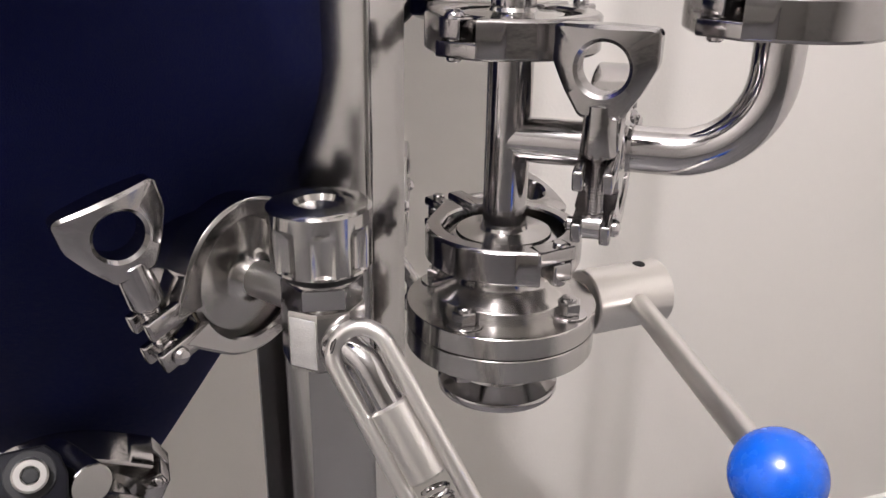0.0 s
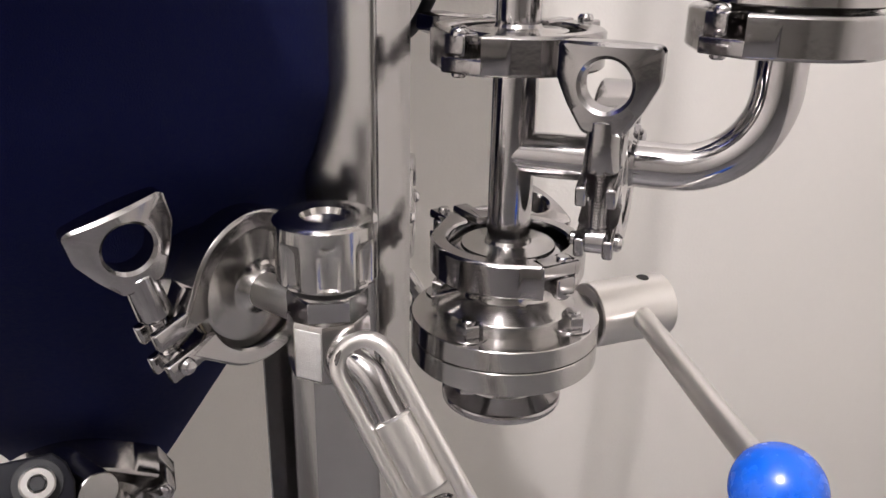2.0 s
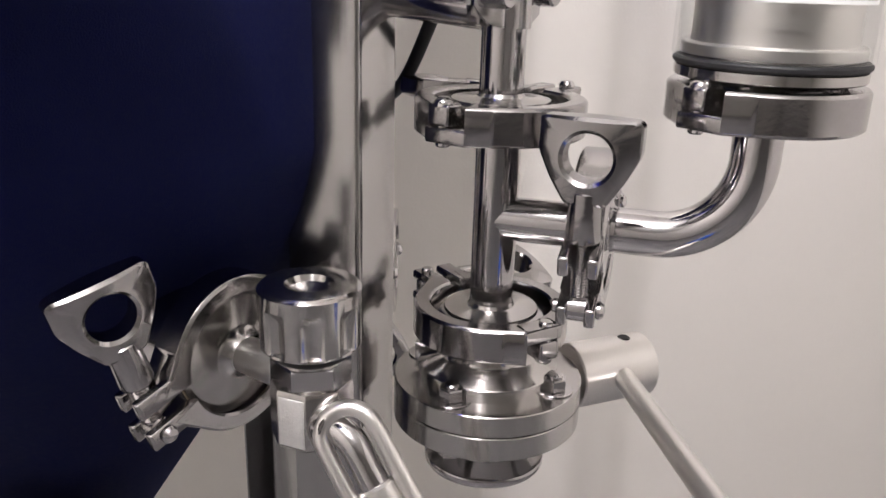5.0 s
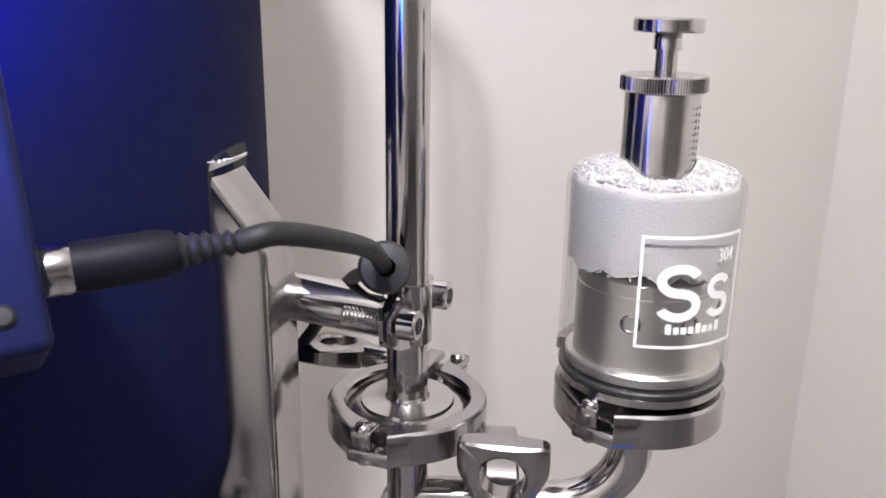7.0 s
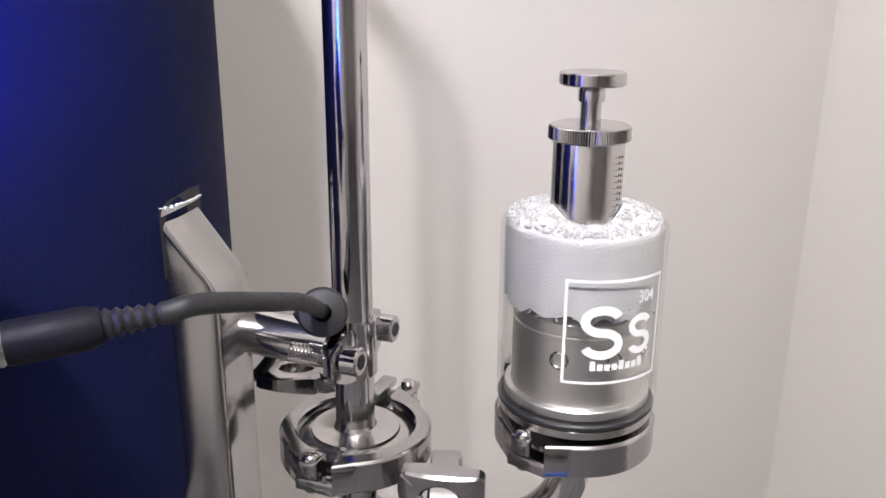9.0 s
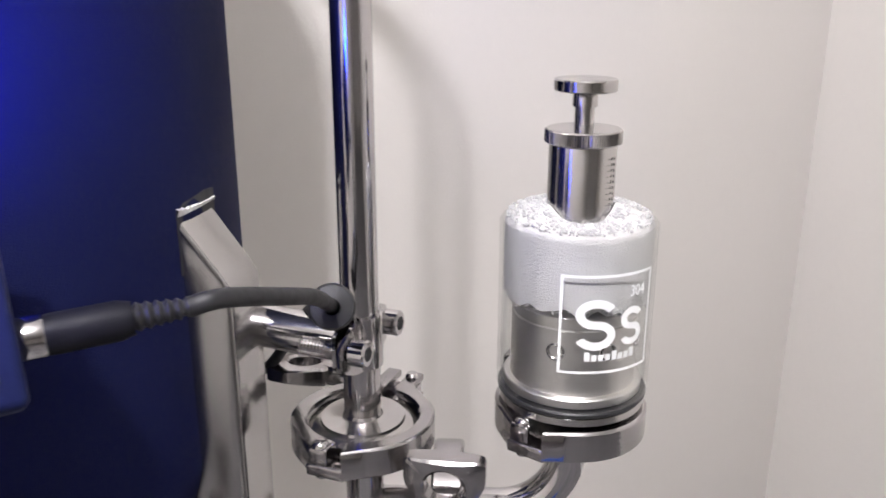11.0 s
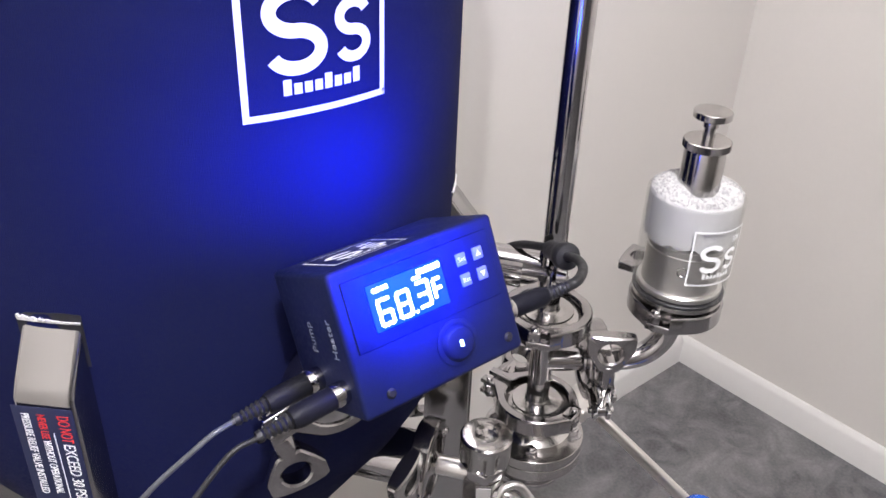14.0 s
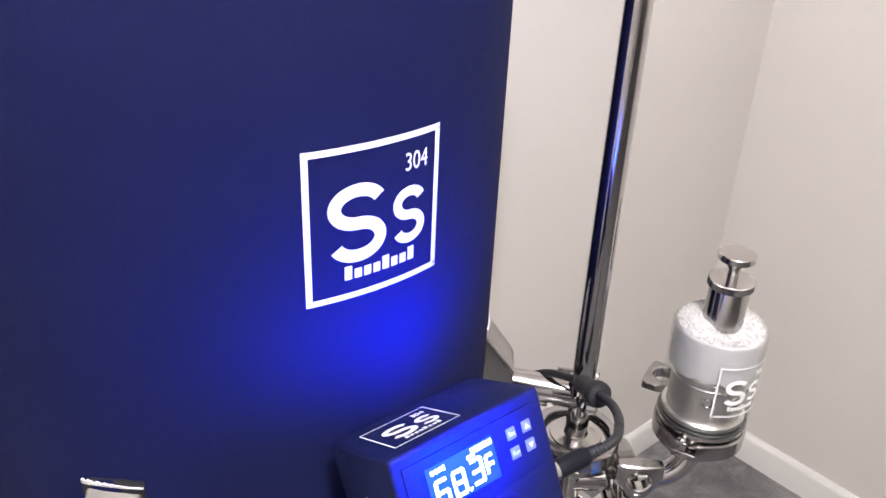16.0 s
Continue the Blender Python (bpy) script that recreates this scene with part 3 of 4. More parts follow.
tri_clamp(mid_m @ pose(0, 0, 0, 0, 0, 14), "cast steel clamp with its wing nut upright", side=-1, turn=84, gap=0.0225, swing=-14)

elbow = thing("elbow_pipe", pose(AX, AY, 0), "polished steel elbow pipe rising to the jar valve", "pipe")
BEND = 0.035
line = [(UX * 0.045, UY * 0.045, 0.881), (UX * (ARM - BEND), UY * (ARM - BEND), 0.881)]
for k in range(1, 17):
    a = radians(90 * k / 16)
    s = ARM - BEND + BEND * math.sin(a)
    line.append((UX * s, UY * s, 0.881 + BEND * (1 - math.cos(a))))
line.append((UX * ARM, UY * ARM, 0.934))
part("bend", tube(line, P_R, 40, caps=False), STEEL, elbow)
part("ferrule", moved(ferrule(0.0438, -1), branch_m), STEEL, elbow)
part("ferrule", moved(ferrule(0.9372, 1), pose(UX * ARM, UY * ARM, 0)), STEEL, elbow)

tri_clamp(pose(AX, AY, 0.9262, 0, 0, 54), "cast steel clamp on the riser pipe", side=1, turn=8, r=0.0362, reach=0.017)

riser = thing("riser_pipe", pose(AX, AY, 0), "long polished steel riser bending over to the lid", "pipe")
top = 1.56
in_x, in_y = (TX - AX), (TY - AY)
n_in = math.hypot(in_x, in_y)
in_x, in_y = in_x / n_in, in_y / n_in
line = [(0, 0, 0.931), (0, 0, top - 0.07)]
for k in range(1, 13):
    a = radians(90 * k / 12)
    line.append((in_x * 0.07 * (1 - math.cos(a)), in_y * 0.07 * (1 - math.cos(a)), top - 0.07 + 0.07 * math.sin(a)))
for k in range(0, 13):
    a = radians(90 * k / 12)
    line.append((in_x * (0.19 + 0.07 * math.sin(a)), in_y * (0.19 + 0.07 * math.sin(a)), top - 0.07 + 0.07 * math.cos(a)))
part("pipe", tube(line[:1] + [(0, 0, 0.94 + 0.05 * k) for k in range(11)] + line[1:], 0.0093, 36, caps=False), STEEL, riser)
part("ferrule", ferrule(0.9268, -1, neck=0.0093), TURNED, riser)

# ---- bracket that holds the riser ----
bracket = thing("pipe_bracket", pose(AX, AY, 0.972), "steel arm with a bolted collar holding the riser", "bracket")
b_in = Vector((-0.034 - AX, 0.394 - AY, 0.003))
part("arm", rod_between((0, 0.004, -0.002), b_in, 0.0112, 40), STEEL, bracket)
part("arm_flange", join(moved(rod(0.0132, 0, 0.0035, 32), along(b_in * 0.84, b_in)), moved(rod(0.0132, 0, 0.003, 32), along(b_in * 0.97, b_in * 1.2))), STEEL, bracket)
b_out = Vector((-b_in.x, -b_in.y, 0)).normalized()
b_side = Vector((-b_out.y, b_out.x, 0))


def strap(s):
    """A stamped saddle plate: half a sleeve round the riser with a leaf-shaped ear at each side; s: +1 outer, -1 inner."""
    line = [(0.0012, -0.0275), (0.0030, -0.0235), (0.0032, -0.0175), (0.0044, -0.0135)]
    line += [(0.0104 * math.cos(radians(a)), 0.0104 * math.sin(radians(a))) for a in range(-62, 63, 9)]
    line += [(0.0044, 0.0135), (0.0032, 0.0175), (0.0030, 0.0235), (0.0012, 0.0275)]
    bm = bmesh.new()
    rows = []
    for a, q in line:
        tall = 0.0135 * math.sqrt(max(1 - (abs(q) / 0.0285) ** 3, 0.05))
        rows.append([bm.verts.new(b_out * (s * (a + 0.0006)) + b_side * q + Vector((0, 0, 0.003 + tall * f))) for f in (-1, -0.8, -0.3, 0.3, 0.8, 1)])
    for p, q in zip(rows, rows[1:]):
        for k in range(5):
            bm.faces.new((p[k], q[k], q[k + 1], p[k + 1]))
    bmesh.ops.recalc_face_normals(bm, faces=bm.faces)
    bmesh.ops.solidify(bm, geom=bm.faces[:], thickness=0.0016)
    return bm


part("outer_strap", strap(1), STEEL, bracket)
part("inner_strap", strap(-1), STEEL, bracket)
th = [(0.0044 if k % 2 else 0.0036, 0.0009 * k) for k in range(30)]
for q in (-0.0188, 0.0205):
    c = b_side * q + Vector((0, 0, 0.004))
    e = rod_between(c + b_out * 0.0040, c + b_out * 0.0125, 0.0066, 32, 0.0008)
    bolt = part("cap_screw", e, STEEL, bracket)
    # black hexagon on the solid head paints the shade of a hex recess
    part("socket_shade", moved(hexagon(0.0036, 0, 0.0006), along(c + b_out * 0.0123, c + b_out * 0.03)), RUBBER, bolt)
    part("thread", moved(lathe([(0, 0)] + th + [(0, 0.0265)], 18), along(c + b_out * 0.0045, c - b_out * 0.03)), STEEL, bracket)

# ---- spunding valve with its jar ----
sp = thing("spunding_valve", pose(SX, SY, 0), "steel pressure valve with a glass jar full of foam", "pressure valve")
part("base", lathe([(0, 0.9372), (0.0275, 0.9372), (0.0275, 0.9400), (0.0225, 0.9425), (0.0220, 0.9450), (0.0345, 0.9480), (0.0350, 0.9485), (0.0350, 0.9518), (0.0345, 0.9522), (0.0310, 0.9522), (0.0310, 0.956), (0, 0.956)], 72), TURNED, sp, "turned steel base")
part("seal_ring", lathe([(0.0312, 0.9524), (0.0350, 0.9524), (0.0358, 0.9532), (0.0358, 0.9544), (0.0350, 0.9552), (0.0312, 0.9552)], 64, closed=True), RUBBER, sp, "black rubber seal")
jar = part("glass_jar", lathe([(0.0347, 0.9556), (0.0364, 0.9556), (0.0364, 1.0360), (0.0360, 1.0370), (0.0351, 1.0370), (0.0347, 1.0360)], 96, closed=True), GLASS, sp, "clear glass cylinder")
jar.visible_shadow = False
part("inner_body", lathe([(0, 0.9562), (0.0330, 0.9562), (0.0332, 0.9568), (0.0332, 0.9600), (0.0326, 0.9606), (0.0300, 0.9608), (0.0298, 0.9640), (0.0298, 0.9925), (0.0291, 0.9930), (0.0291, 0.9938), (0.0298, 0.9942), (0.0298, 0.9985), (0.0290, 0.9995), (0.0275, 1.0000), (0, 1.000)], 72), SATIN, sp)
for k in range(5):
    a = radians(-128 + 46 * k)
    port = moved(lathe([(0.0030, 0.0), (0.0042, 0.0), (0.0042, 0.0009), (0.0034, 0.0012), (0.0028, -0.002), (0, -0.002)], 24), Matrix.Translation((0.0297 * math.cos(a), 0.0297 * math.sin(a), 0.9825)) @ Vector((math.cos(a), math.sin(a), 0)).to_track_quat("Z", "Y").to_matrix().to_4x4())
    part("vent_port", port, STEEL, sp)
part("stem", lathe([(0, 1.0), (0.0150, 1.0), (0.0152, 1.0015), (0.0152, 1.0715), (0.0148, 1.0725), (0, 1.0725)], 56), TURNED, sp)
for k in range(9):
    part("scale_mark", wrap(bar(-0.0006, 0.0006 + (0.0006 if k % 4 == 0 else 0), -0.0001, 0.0001, 2), -64, 1.046 + 0.0026 * k, 0.0150), RUBBER, sp)
    part("scale_digit", wrap(bar(-0.0006, 0.0005, -0.0006, 0.0006, 2), -52, 1.046 + 0.0026 * k, 0.0150), RUBBER, sp)


def knurled(r, z0, z1, n=96):
    bm = bmesh.new()
    rows = []
    for z, f in ((z0, 0.94), (z0 + 0.0007, 1), (z1 - 0.0007, 1), (z1, 0.94)):
        rows.append([bm.verts.new(((r * f - (0.00035 if k % 2 else 0) * (f == 1)) * math.cos(2 * math.pi * k / (2 * n)), (r * f - (0.00035 if k % 2 else 0) * (f == 1)) * math.sin(2 * math.pi * k / (2 * n)), z)) for k in range(2 * n)])
    for p, q in zip(rows, rows[1:]):
        for k in range(2 * n):
            i = (k + 1) % (2 * n)
            bm.faces.new((p[k], p[i], q[i], q[k]))
    bm.faces.new(rows[0])
    bm.faces.new(rows[-1])
    return bm


part("knurled_collar", knurled(0.0174, 1.0722, 1.0788), TURNED, sp, sharp=20)
part("plunger", lathe([(0, 1.078), (0.0044, 1.078), (0.0044, 1.0885), (0.0056, 1.0885), (0.0056, 1.0935), (0.0046, 1.0955), (0, 1.0955)], 36), TURNED, sp)
part("cap", lathe([(0, 1.0952), (0.0133, 1.0952), (0.0139, 1.0958), (0.0139, 1.1000), (0.0133, 1.1006), (0, 1.1006)], 56), TURNED, sp)
rnd = random.Random(11)


def heap(x, y):
    """How far the foam is piled above the rim; it has sunk on the side of the emblem."""
    d = math.hypot(x, y)
    around = abs((math.degrees(math.atan2(y, x)) + 104 + 180) % 360 - 180)
    f = min(max((around - 18) / 55, 0), 1)
    return (0.12 + 0.88 * f * f * (3 - 2 * f)) * 0.0066 * math.sqrt(max(0, 1 - max(d - 0.0165, 0) / 0.0175))


def foam_body():
    """The head of foam: a plug that fills the jar and swells over its rim, with a bubbly skin."""
    prof = [(0.0155, 1.0015), (0.0338, 1.0015), (0.0341, 1.006), (0.0341, 1.020), (0.0341, 1.034), (0.0340, 1.0362), (0.0334, 1.0372), (0.0318, 1.0374), (0.0300, 1.0376), (0.0275, 1.0378), (0.0250, 1.038), (0.0225, 1.038), (0.0200, 1.038), (0.0175, 1.038), (0.0155, 1.038)]
    bm = lathe(prof, 160, closed=True)
    for v in bm.verts:
        d = math.hypot(v.co.x, v.co.y)
        if v.co.z > 1.0355 and d < 0.0338:
            n = noise.noise(v.co * 160) * 0.0010 + noise.noise(v.co * 420) * 0.0006
            v.co += Vector((v.co.x / d * n * 0.5, v.co.y / d * n * 0.5, n + heap(v.co.x, v.co.y)))
        elif d > 0.03 and v.co.z < 1.005:
            v.co.z += noise.noise(v.co * 120) * 0.004
    return bm


part("foam", foam_body(), FOAM, sp, "white beer foam swelling over the rim")
beads = []
for k in range(2200):
    a, r = rnd.uniform(0, 2 * math.pi), rnd.uniform(0.0165, 0.0335)
    s = (rnd.random() ** 3) * 0.0007 + 0.0002
    zz = 1.0382 + heap(r * math.cos(a), r * math.sin(a))
    one = bmesh.new()
    bmesh.ops.create_icosphere(one, subdivisions=1, radius=s, matrix=pose(r * math.cos(a), r * math.sin(a), zz))
    beads.append(one)
for k in range(140):
    a = rnd.uniform(0, 2 * math.pi)
    s = rnd.uniform(0.0003, 0.0007)
    one = bmesh.new()
    bmesh.ops.create_icosphere(one, subdivisions=1, radius=s, matrix=pose(0.0337 * math.cos(a), 0.0337 * math.sin(a), rnd.uniform(0.9995, 1.006)))
    beads.append(one)
for k in range(420):
    a = rnd.uniform(0, 2 * math.pi)
    one = bmesh.new()
    bmesh.ops.create_icosphere(one, subdivisions=1, radius=rnd.uniform(0.0002, 0.0005), matrix=pose(0.0340 * math.cos(a), 0.0340 * math.sin(a), 1.003 + 0.033 * rnd.random() ** 1.6))
    beads.append(one)


def merge_many(meshes, name):
    verts, faces = [], []
    for bm in meshes:
        base = len(verts)
        bm.verts.ensure_lookup_table()
        verts += [tuple(v.co) for v in bm.verts]
        faces += [[base + v.index for v in f.verts] for f in bm.faces]
        bm.free()
    me = bpy.data.meshes.new(name)
    me.from_pydata(verts, [], faces)
    me.polygons.foreach_set("use_smooth", [True] * len(me.polygons))
    return me


bubble_mesh = merge_many(beads, "bubble_layer")
bubble_mesh.materials.append(BUBBLE)
bubbles = new("bubble_layer", bubble_mesh)
bubbles.parent = sp
bubbles["kind"] = "stuff"
frame_bars, marks, word, grade = emblem(0.0448, 0.046, 0.0013)
jar_a = -88.5
part("emblem_border", wrap(join(*frame_bars), jar_a, 0.9990, 0.0365), PRINT, sp)
for name, group_ in (("emblem_mark", marks), ("emblem_word_bar", word), ("emblem_number", [grade])):
    for piece in group_:
        part(name, wrap(piece, jar_a, 0.9990, 0.0365), PRINT, sp)

tri_clamp(pose(SX, SY, 0.9382, 0, 0, 38), "cast steel clamp under the glass jar", side=1, turn=0, r=0.037)

# ---- sample valve on the cone ----
KX, KY = -0.046, 0.298
port_a = radians(-36)
PD = Vector((math.cos(port_a), math.sin(port_a), 0))
PORT = Vector((KX, KY, 0.828)) - PD * 0.047
port_m = Matrix.Translation(PORT) @ PD.to_track_quat("Z", "Y").to_matrix().to_4x4()
sample_port = thing("tank_port", port_m, "short steel port welded to the cone", "port")
part("neck", lathe([(0.0225, -0.07), (0.0225, -0.006), (0.0275, -0.003), (0.0275, 0.0)], 48), STEEL, sample_port)
sv = thing("sample_valve", pose(KX, KY, -0.0065), "small steel sampling valve with a fluted knob", "valve")
inv = pose(KX, KY, -0.0065).inverted() @ port_m
part("flange", moved(lathe([(0, 0.0), (0.0275, 0.0), (0.0275, 0.0022), (0.0235, 0.0042), (0.0125, 0.0052), (0.0098, 0.0068), (0.0078, 0.010)], 56), inv), TURNED, sv)
part("tube", moved(rod(0.0078, 0.004, 0.042, 36), inv), SATIN, sv)
part("body", join(moved(lathe([(0, 0.811), (0.0150, 0.811), (0.0165, 0.8125), (0.0165, 0.8345), (0.0160, 0.836), (0, 0.836)], 8), pose(0, 0, 0, 0, 0, 0)), rod(0.0135, 0.835, 0.8475, 48)), TURNED, sv)
# blasted plate on one side; its pale colour also paints in lamplight
part("blasted_lit_face", box(0.0006, 0.0112, 0.0205, 0.0002, pose(0, 0, 0.8235, 0, 0, -112.5) @ pose(0.01526, 0, 0)), BLASTED_LIT, sv, "bead-blasted face, its lamplit brightness painted in")
part("gland_nut", moved(hexagon(0.0158, 0.8365, 0.8455), pose(0, 0, 0, 0, 0, 10)), STEEL, sv)


def fluted_knob():
    bm = bmesh.new()
    n = 160
    rows = []
    for z, base, depth in ((0.8505, 0.0165, 0), (0.8508, 0.0188, 0), (0.8518, 0.0197, 0.0012), (0.8526, 0.0199, 0.0030), (0.8650, 0.0199, 0.0030), (0.8672, 0.0199, 0.0022), (0.8688, 0.0199, 0.0009), (0.8696, 0.0199, 0), (0.8745, 0.0199, 0), (0.8758, 0.0186, 0), (0.876, 0.0180, 0), (0.8758, 0.0095, 0), (0.8735, 0.0082, 0), (0.8715, 0.004, 0)):
        ring = []
        for k in range(n):
            a = 2 * math.pi * k / n
            f = max(0.0, (math.cos(a * 8) + 0.35) / 1.35) ** 0.7
            r = base - depth * f
            ring.append(bm.verts.new((r * math.cos(a), r * math.sin(a), z)))
        rows.append(ring)
    for p, q in zip(rows, rows[1:]):
        for k in range(n):
            i = (k + 1) % n
            bm.faces.new((p[k], p[i], q[i], q[k]))
    bm.faces.new(rows[0])
    bm.faces.new(rows[-1])
    return bm


knob = part("knob", moved(fluted_knob(), pose(0, 0, 0, 0, 0, 11)), TURNED, sv, "fluted turned steel knob")
part("stamped_bars", join(*[box(0.0012, 0.0026, 0.0003, 0, pose(0, 0, 0.8761, 0, 0, 15 + 11 * k) @ pose(0.0134, 0, 0)) for k in range(5)]), CAST, knob)
part("thread_ring", rod(0.0148, 0.8465, 0.8492, 40), RUBBER, sv)
# spout with its wire bail and sleeve
q0, q1 = Vector((0.0128, -0.016, 0.828)), Vector((0.0655, -0.051, 0.743))
dirn = (q1 - q0).normalized()
bend = [Vector((0.006, -0.008, 0.8225)), Vector((0.012, -0.015, 0.8225)), q0 + dirn * 0.012, q0 + dirn * 0.026, q0 + dirn * 0.05]
part("spout", join(rod_between((0.006, -0.008, 0.8225), (0.0125, -0.0155, 0.8225), 0.0092), tube(smooth_path(bend), 0.0058, 24)), STEEL, sv)
part("sleeve", rod_between(q0 + dirn * 0.029, q0 + dirn * 0.060, 0.0080, 32, 0.001), SATIN, sv, "satin metal sleeve")
coil = []
for k in range(90):
    a = 2 * math.pi * k / 12
    c = q0 + dirn * (0.064 + 0.0003 * k)
    s1 = dirn.orthogonal().normalized()
    s2 = dirn.cross(s1)
    coil.append(c + (s1 * math.cos(a) + s2 * math.sin(a)) * 0.005)
part("spring", tube(coil, 0.0009, 8), STEEL, sv)
side = dirn.cross(Vector((0.15, 0.93, -0.34))).normalized()
if side.x < 0:
    side = -side
behind = side.cross(dirn).normalized()
if behind.y < 0:
    behind = -behind
top_c = q0 + dirn * 0.008 - behind * 0.001
loop = []
for k in range(13):
    a = radians(180 * k / 12)
    loop.append(top_c + side * 0.0108 * math.cos(a) - dirn * 0.0108 * math.sin(a))
loop = [top_c + side * 0.0108 + dirn * d for d in (0.10, 0.06, 0.03)] + loop + [top_c - side * 0.0108 + dirn * d for d in (0.03, 0.06, 0.10)]
part("wire_bail", tube(loop, 0.0033, 20), SATIN, sv, "bent wire bail")

cl = Vector((0, 0, 1)).cross(PD).normalized()      # tangential, to the far side
lm = Matrix.Identity(4)
ex = (-cl * 0.96 - Vector((0, 0, 1)) * 0.28).normalized()
if ex.dot(Vector((-1, -1, 0))) < 0:
    ex = (cl * 0.96 - Vector((0, 0, 1)) * 0.28).normalized()
ey = PD.cross(ex).normalized()
for i in range(3):
    lm[i][0], lm[i][1], lm[i][2], lm[i][3] = ex[i], ey[i], PD[i], PORT[i]
tri_clamp(lm, "cast steel clamp on the sampling port", side=1 if ey.z > 0 else -1, turn=-14, reach=0.003, gap=0.0158)

# ---- port below the controller ----
fp_a = radians(-75)
FD = Vector((math.cos(fp_a), math.sin(fp_a), 0))
FP = Vector((TX, TY, 0.984)) + FD * 0.222
fp_m = Matrix.Translation(FP) @ FD.to_track_quat("Z", "Y").to_matrix().to_4x4()
front_port = thing("tank_port", fp_m, "capped steel port through the jacket", "port")
part("neck", lathe([(0.0225, -0.05), (0.0225, -0.006), (0.0275, -0.003), (0.0275, 0.003), (0.0265, 0.006), (0.012, 0.008), (0, 0.008)], 48), STEEL, front_port)
fm = Matrix.Identity(4)
ex = Vector((math.sin(fp_a), -math.cos(fp_a), -0.25)).normalized()
ex = (ex - FD * ex.dot(FD)).normalized()
ey = FD.cross(ex).normalized()
for i in range(3):
    fm[i][0], fm[i][1], fm[i][2], fm[i][3] = ex[i], ey[i], FD[i], FP[i]
tri_clamp(fm, "cast steel clamp on the port under the controller", side=-1 if ey.z > 0 else 1, turn=12, reach=0.0)

# ---- port behind the leg ----
back_m = Matrix.Translation((-0.030, 0.512, 0.8040)) @ Vector((1, 0, 0)).to_track_quat("Z", "Y").to_matrix().to_4x4()
back_port = thing("tank_port", back_m, "steel port on the side of the cone", "port")
part("neck", lathe([(0.0225, -0.06), (0.0225, -0.006), (0.0275, -0.003), (0.0275, 0.003), (0.0265, 0.006), (0, 0.008)], 48), STEEL, back_port)
tri_clamp(Matrix.Translation((-0.030, 0.512, 0.8040)) @ Matrix(((0, 0, 1, 0), (-1, 0, 0, 0), (0, -1, 0, 0), (0, 0, 0, 1))), "cast steel clamp on the port behind the leg", side=1, turn=90)

for port_ob in (sample_port, front_port, back_port):
    part("gasket", lathe([(0.0235, -0.0002), (0.0279, -0.0002), (0.0279, 0.0004), (0.0235, 0.0004)], 48, closed=True), GASKET, port_ob, "pale gasket ring")

# ---- temperature controller ----
cr = Vector((0.957, 0.289, 0.025)).normalized()
cd = Vector((0.116, -0.424, -0.898))
cd = (cd - cr * cd.dot(cr)).normalized()
cn = cd.cross(cr).normalized()
if cn.y > 0:
    cn = -cn
up = -cd
cm = Matrix.Identity(4)
face_c = Vector((-0.1354, 0.1937, 1.0680))
for i in range(3):
    cm[i][0], cm[i][1], cm[i][2], cm[i][3] = cr[i], up[i], cn[i], face_c[i]
W, H, D = 0.1015, 0.0755, 0.062
ctl = thing("temperature_controller", cm, "black temperature controller with a glowing blue display", "controller")
part("case", box(W, H, D, 0.0028, pose(0, 0, -D / 2)), CASE, ctl, "black plastic case with blue display glare tinted into its colour")
part("fascia", box(W - 0.012, 0.036, 0.0012, 0.0004, pose(0, 0.013, 0.0002)), CASE, ctl)
part("display", box(0.0445, 0.0235, 0.0012, 0.0003, pose(-0.0105, 0.0135, 0.0008)), LCD_BACK, ctl, "blue backlit display")
SEGS = {"6": "acdefg", "8": "abcdefg", "3": "abcdg", "F": "aefg"}


def digit(ch, w, h, s):
    half = h / 2
    shapes = {"a": (0, half, w, s), "g": (0, 0, w, s), "d": (0, -half, w, s), "b": (w / 2, half / 2, s, half), "c": (w / 2, -half / 2, s, half), "e": (-w / 2, -half / 2, s, half), "f": (-w / 2, half / 2, s, half)}
    return [box(shapes[k][2], shapes[k][3], 0.0003, 0, pose(shapes[k][0], shapes[k][1], 0)) for k in SEGS[ch]]


for ch, x, y, w, h in (("6", -0.0255, 0.0105, 0.0068, 0.0125), ("8", -0.0145, 0.0105, 0.0068, 0.0125), ("3", -0.0025, 0.0115, 0.0068, 0.0125), ("F", 0.0065, 0.0115, 0.0045, 0.0095)):
    part("digit", moved(join(*digit(ch, w, h, 0.0017)), pose(x, y, 0.0017)), LCD_SEG, ctl, "glowing display digit")
part("point", box(0.0014, 0.0014, 0.0003, 0, pose(-0.0085, 0.0042, 0.0017)), LCD_SEG, ctl)
part("level_bar", join(box(0.014, 0.0028, 0.0003, 0, pose(0.0035, 0.0228, 0.0017)), box(0.005, 0.0016, 0.0003, 0, pose(-0.0045, 0.0205, 0.0017))), LCD_SEG, ctl)
part("small_word_bar", join(*[box(0.0016, 0.0022, 0.0003, 0, pose(-0.0292 + 0.0024 * k, 0.0222, 0.0017)) for k in range(4)]), LCD_SEG, ctl)
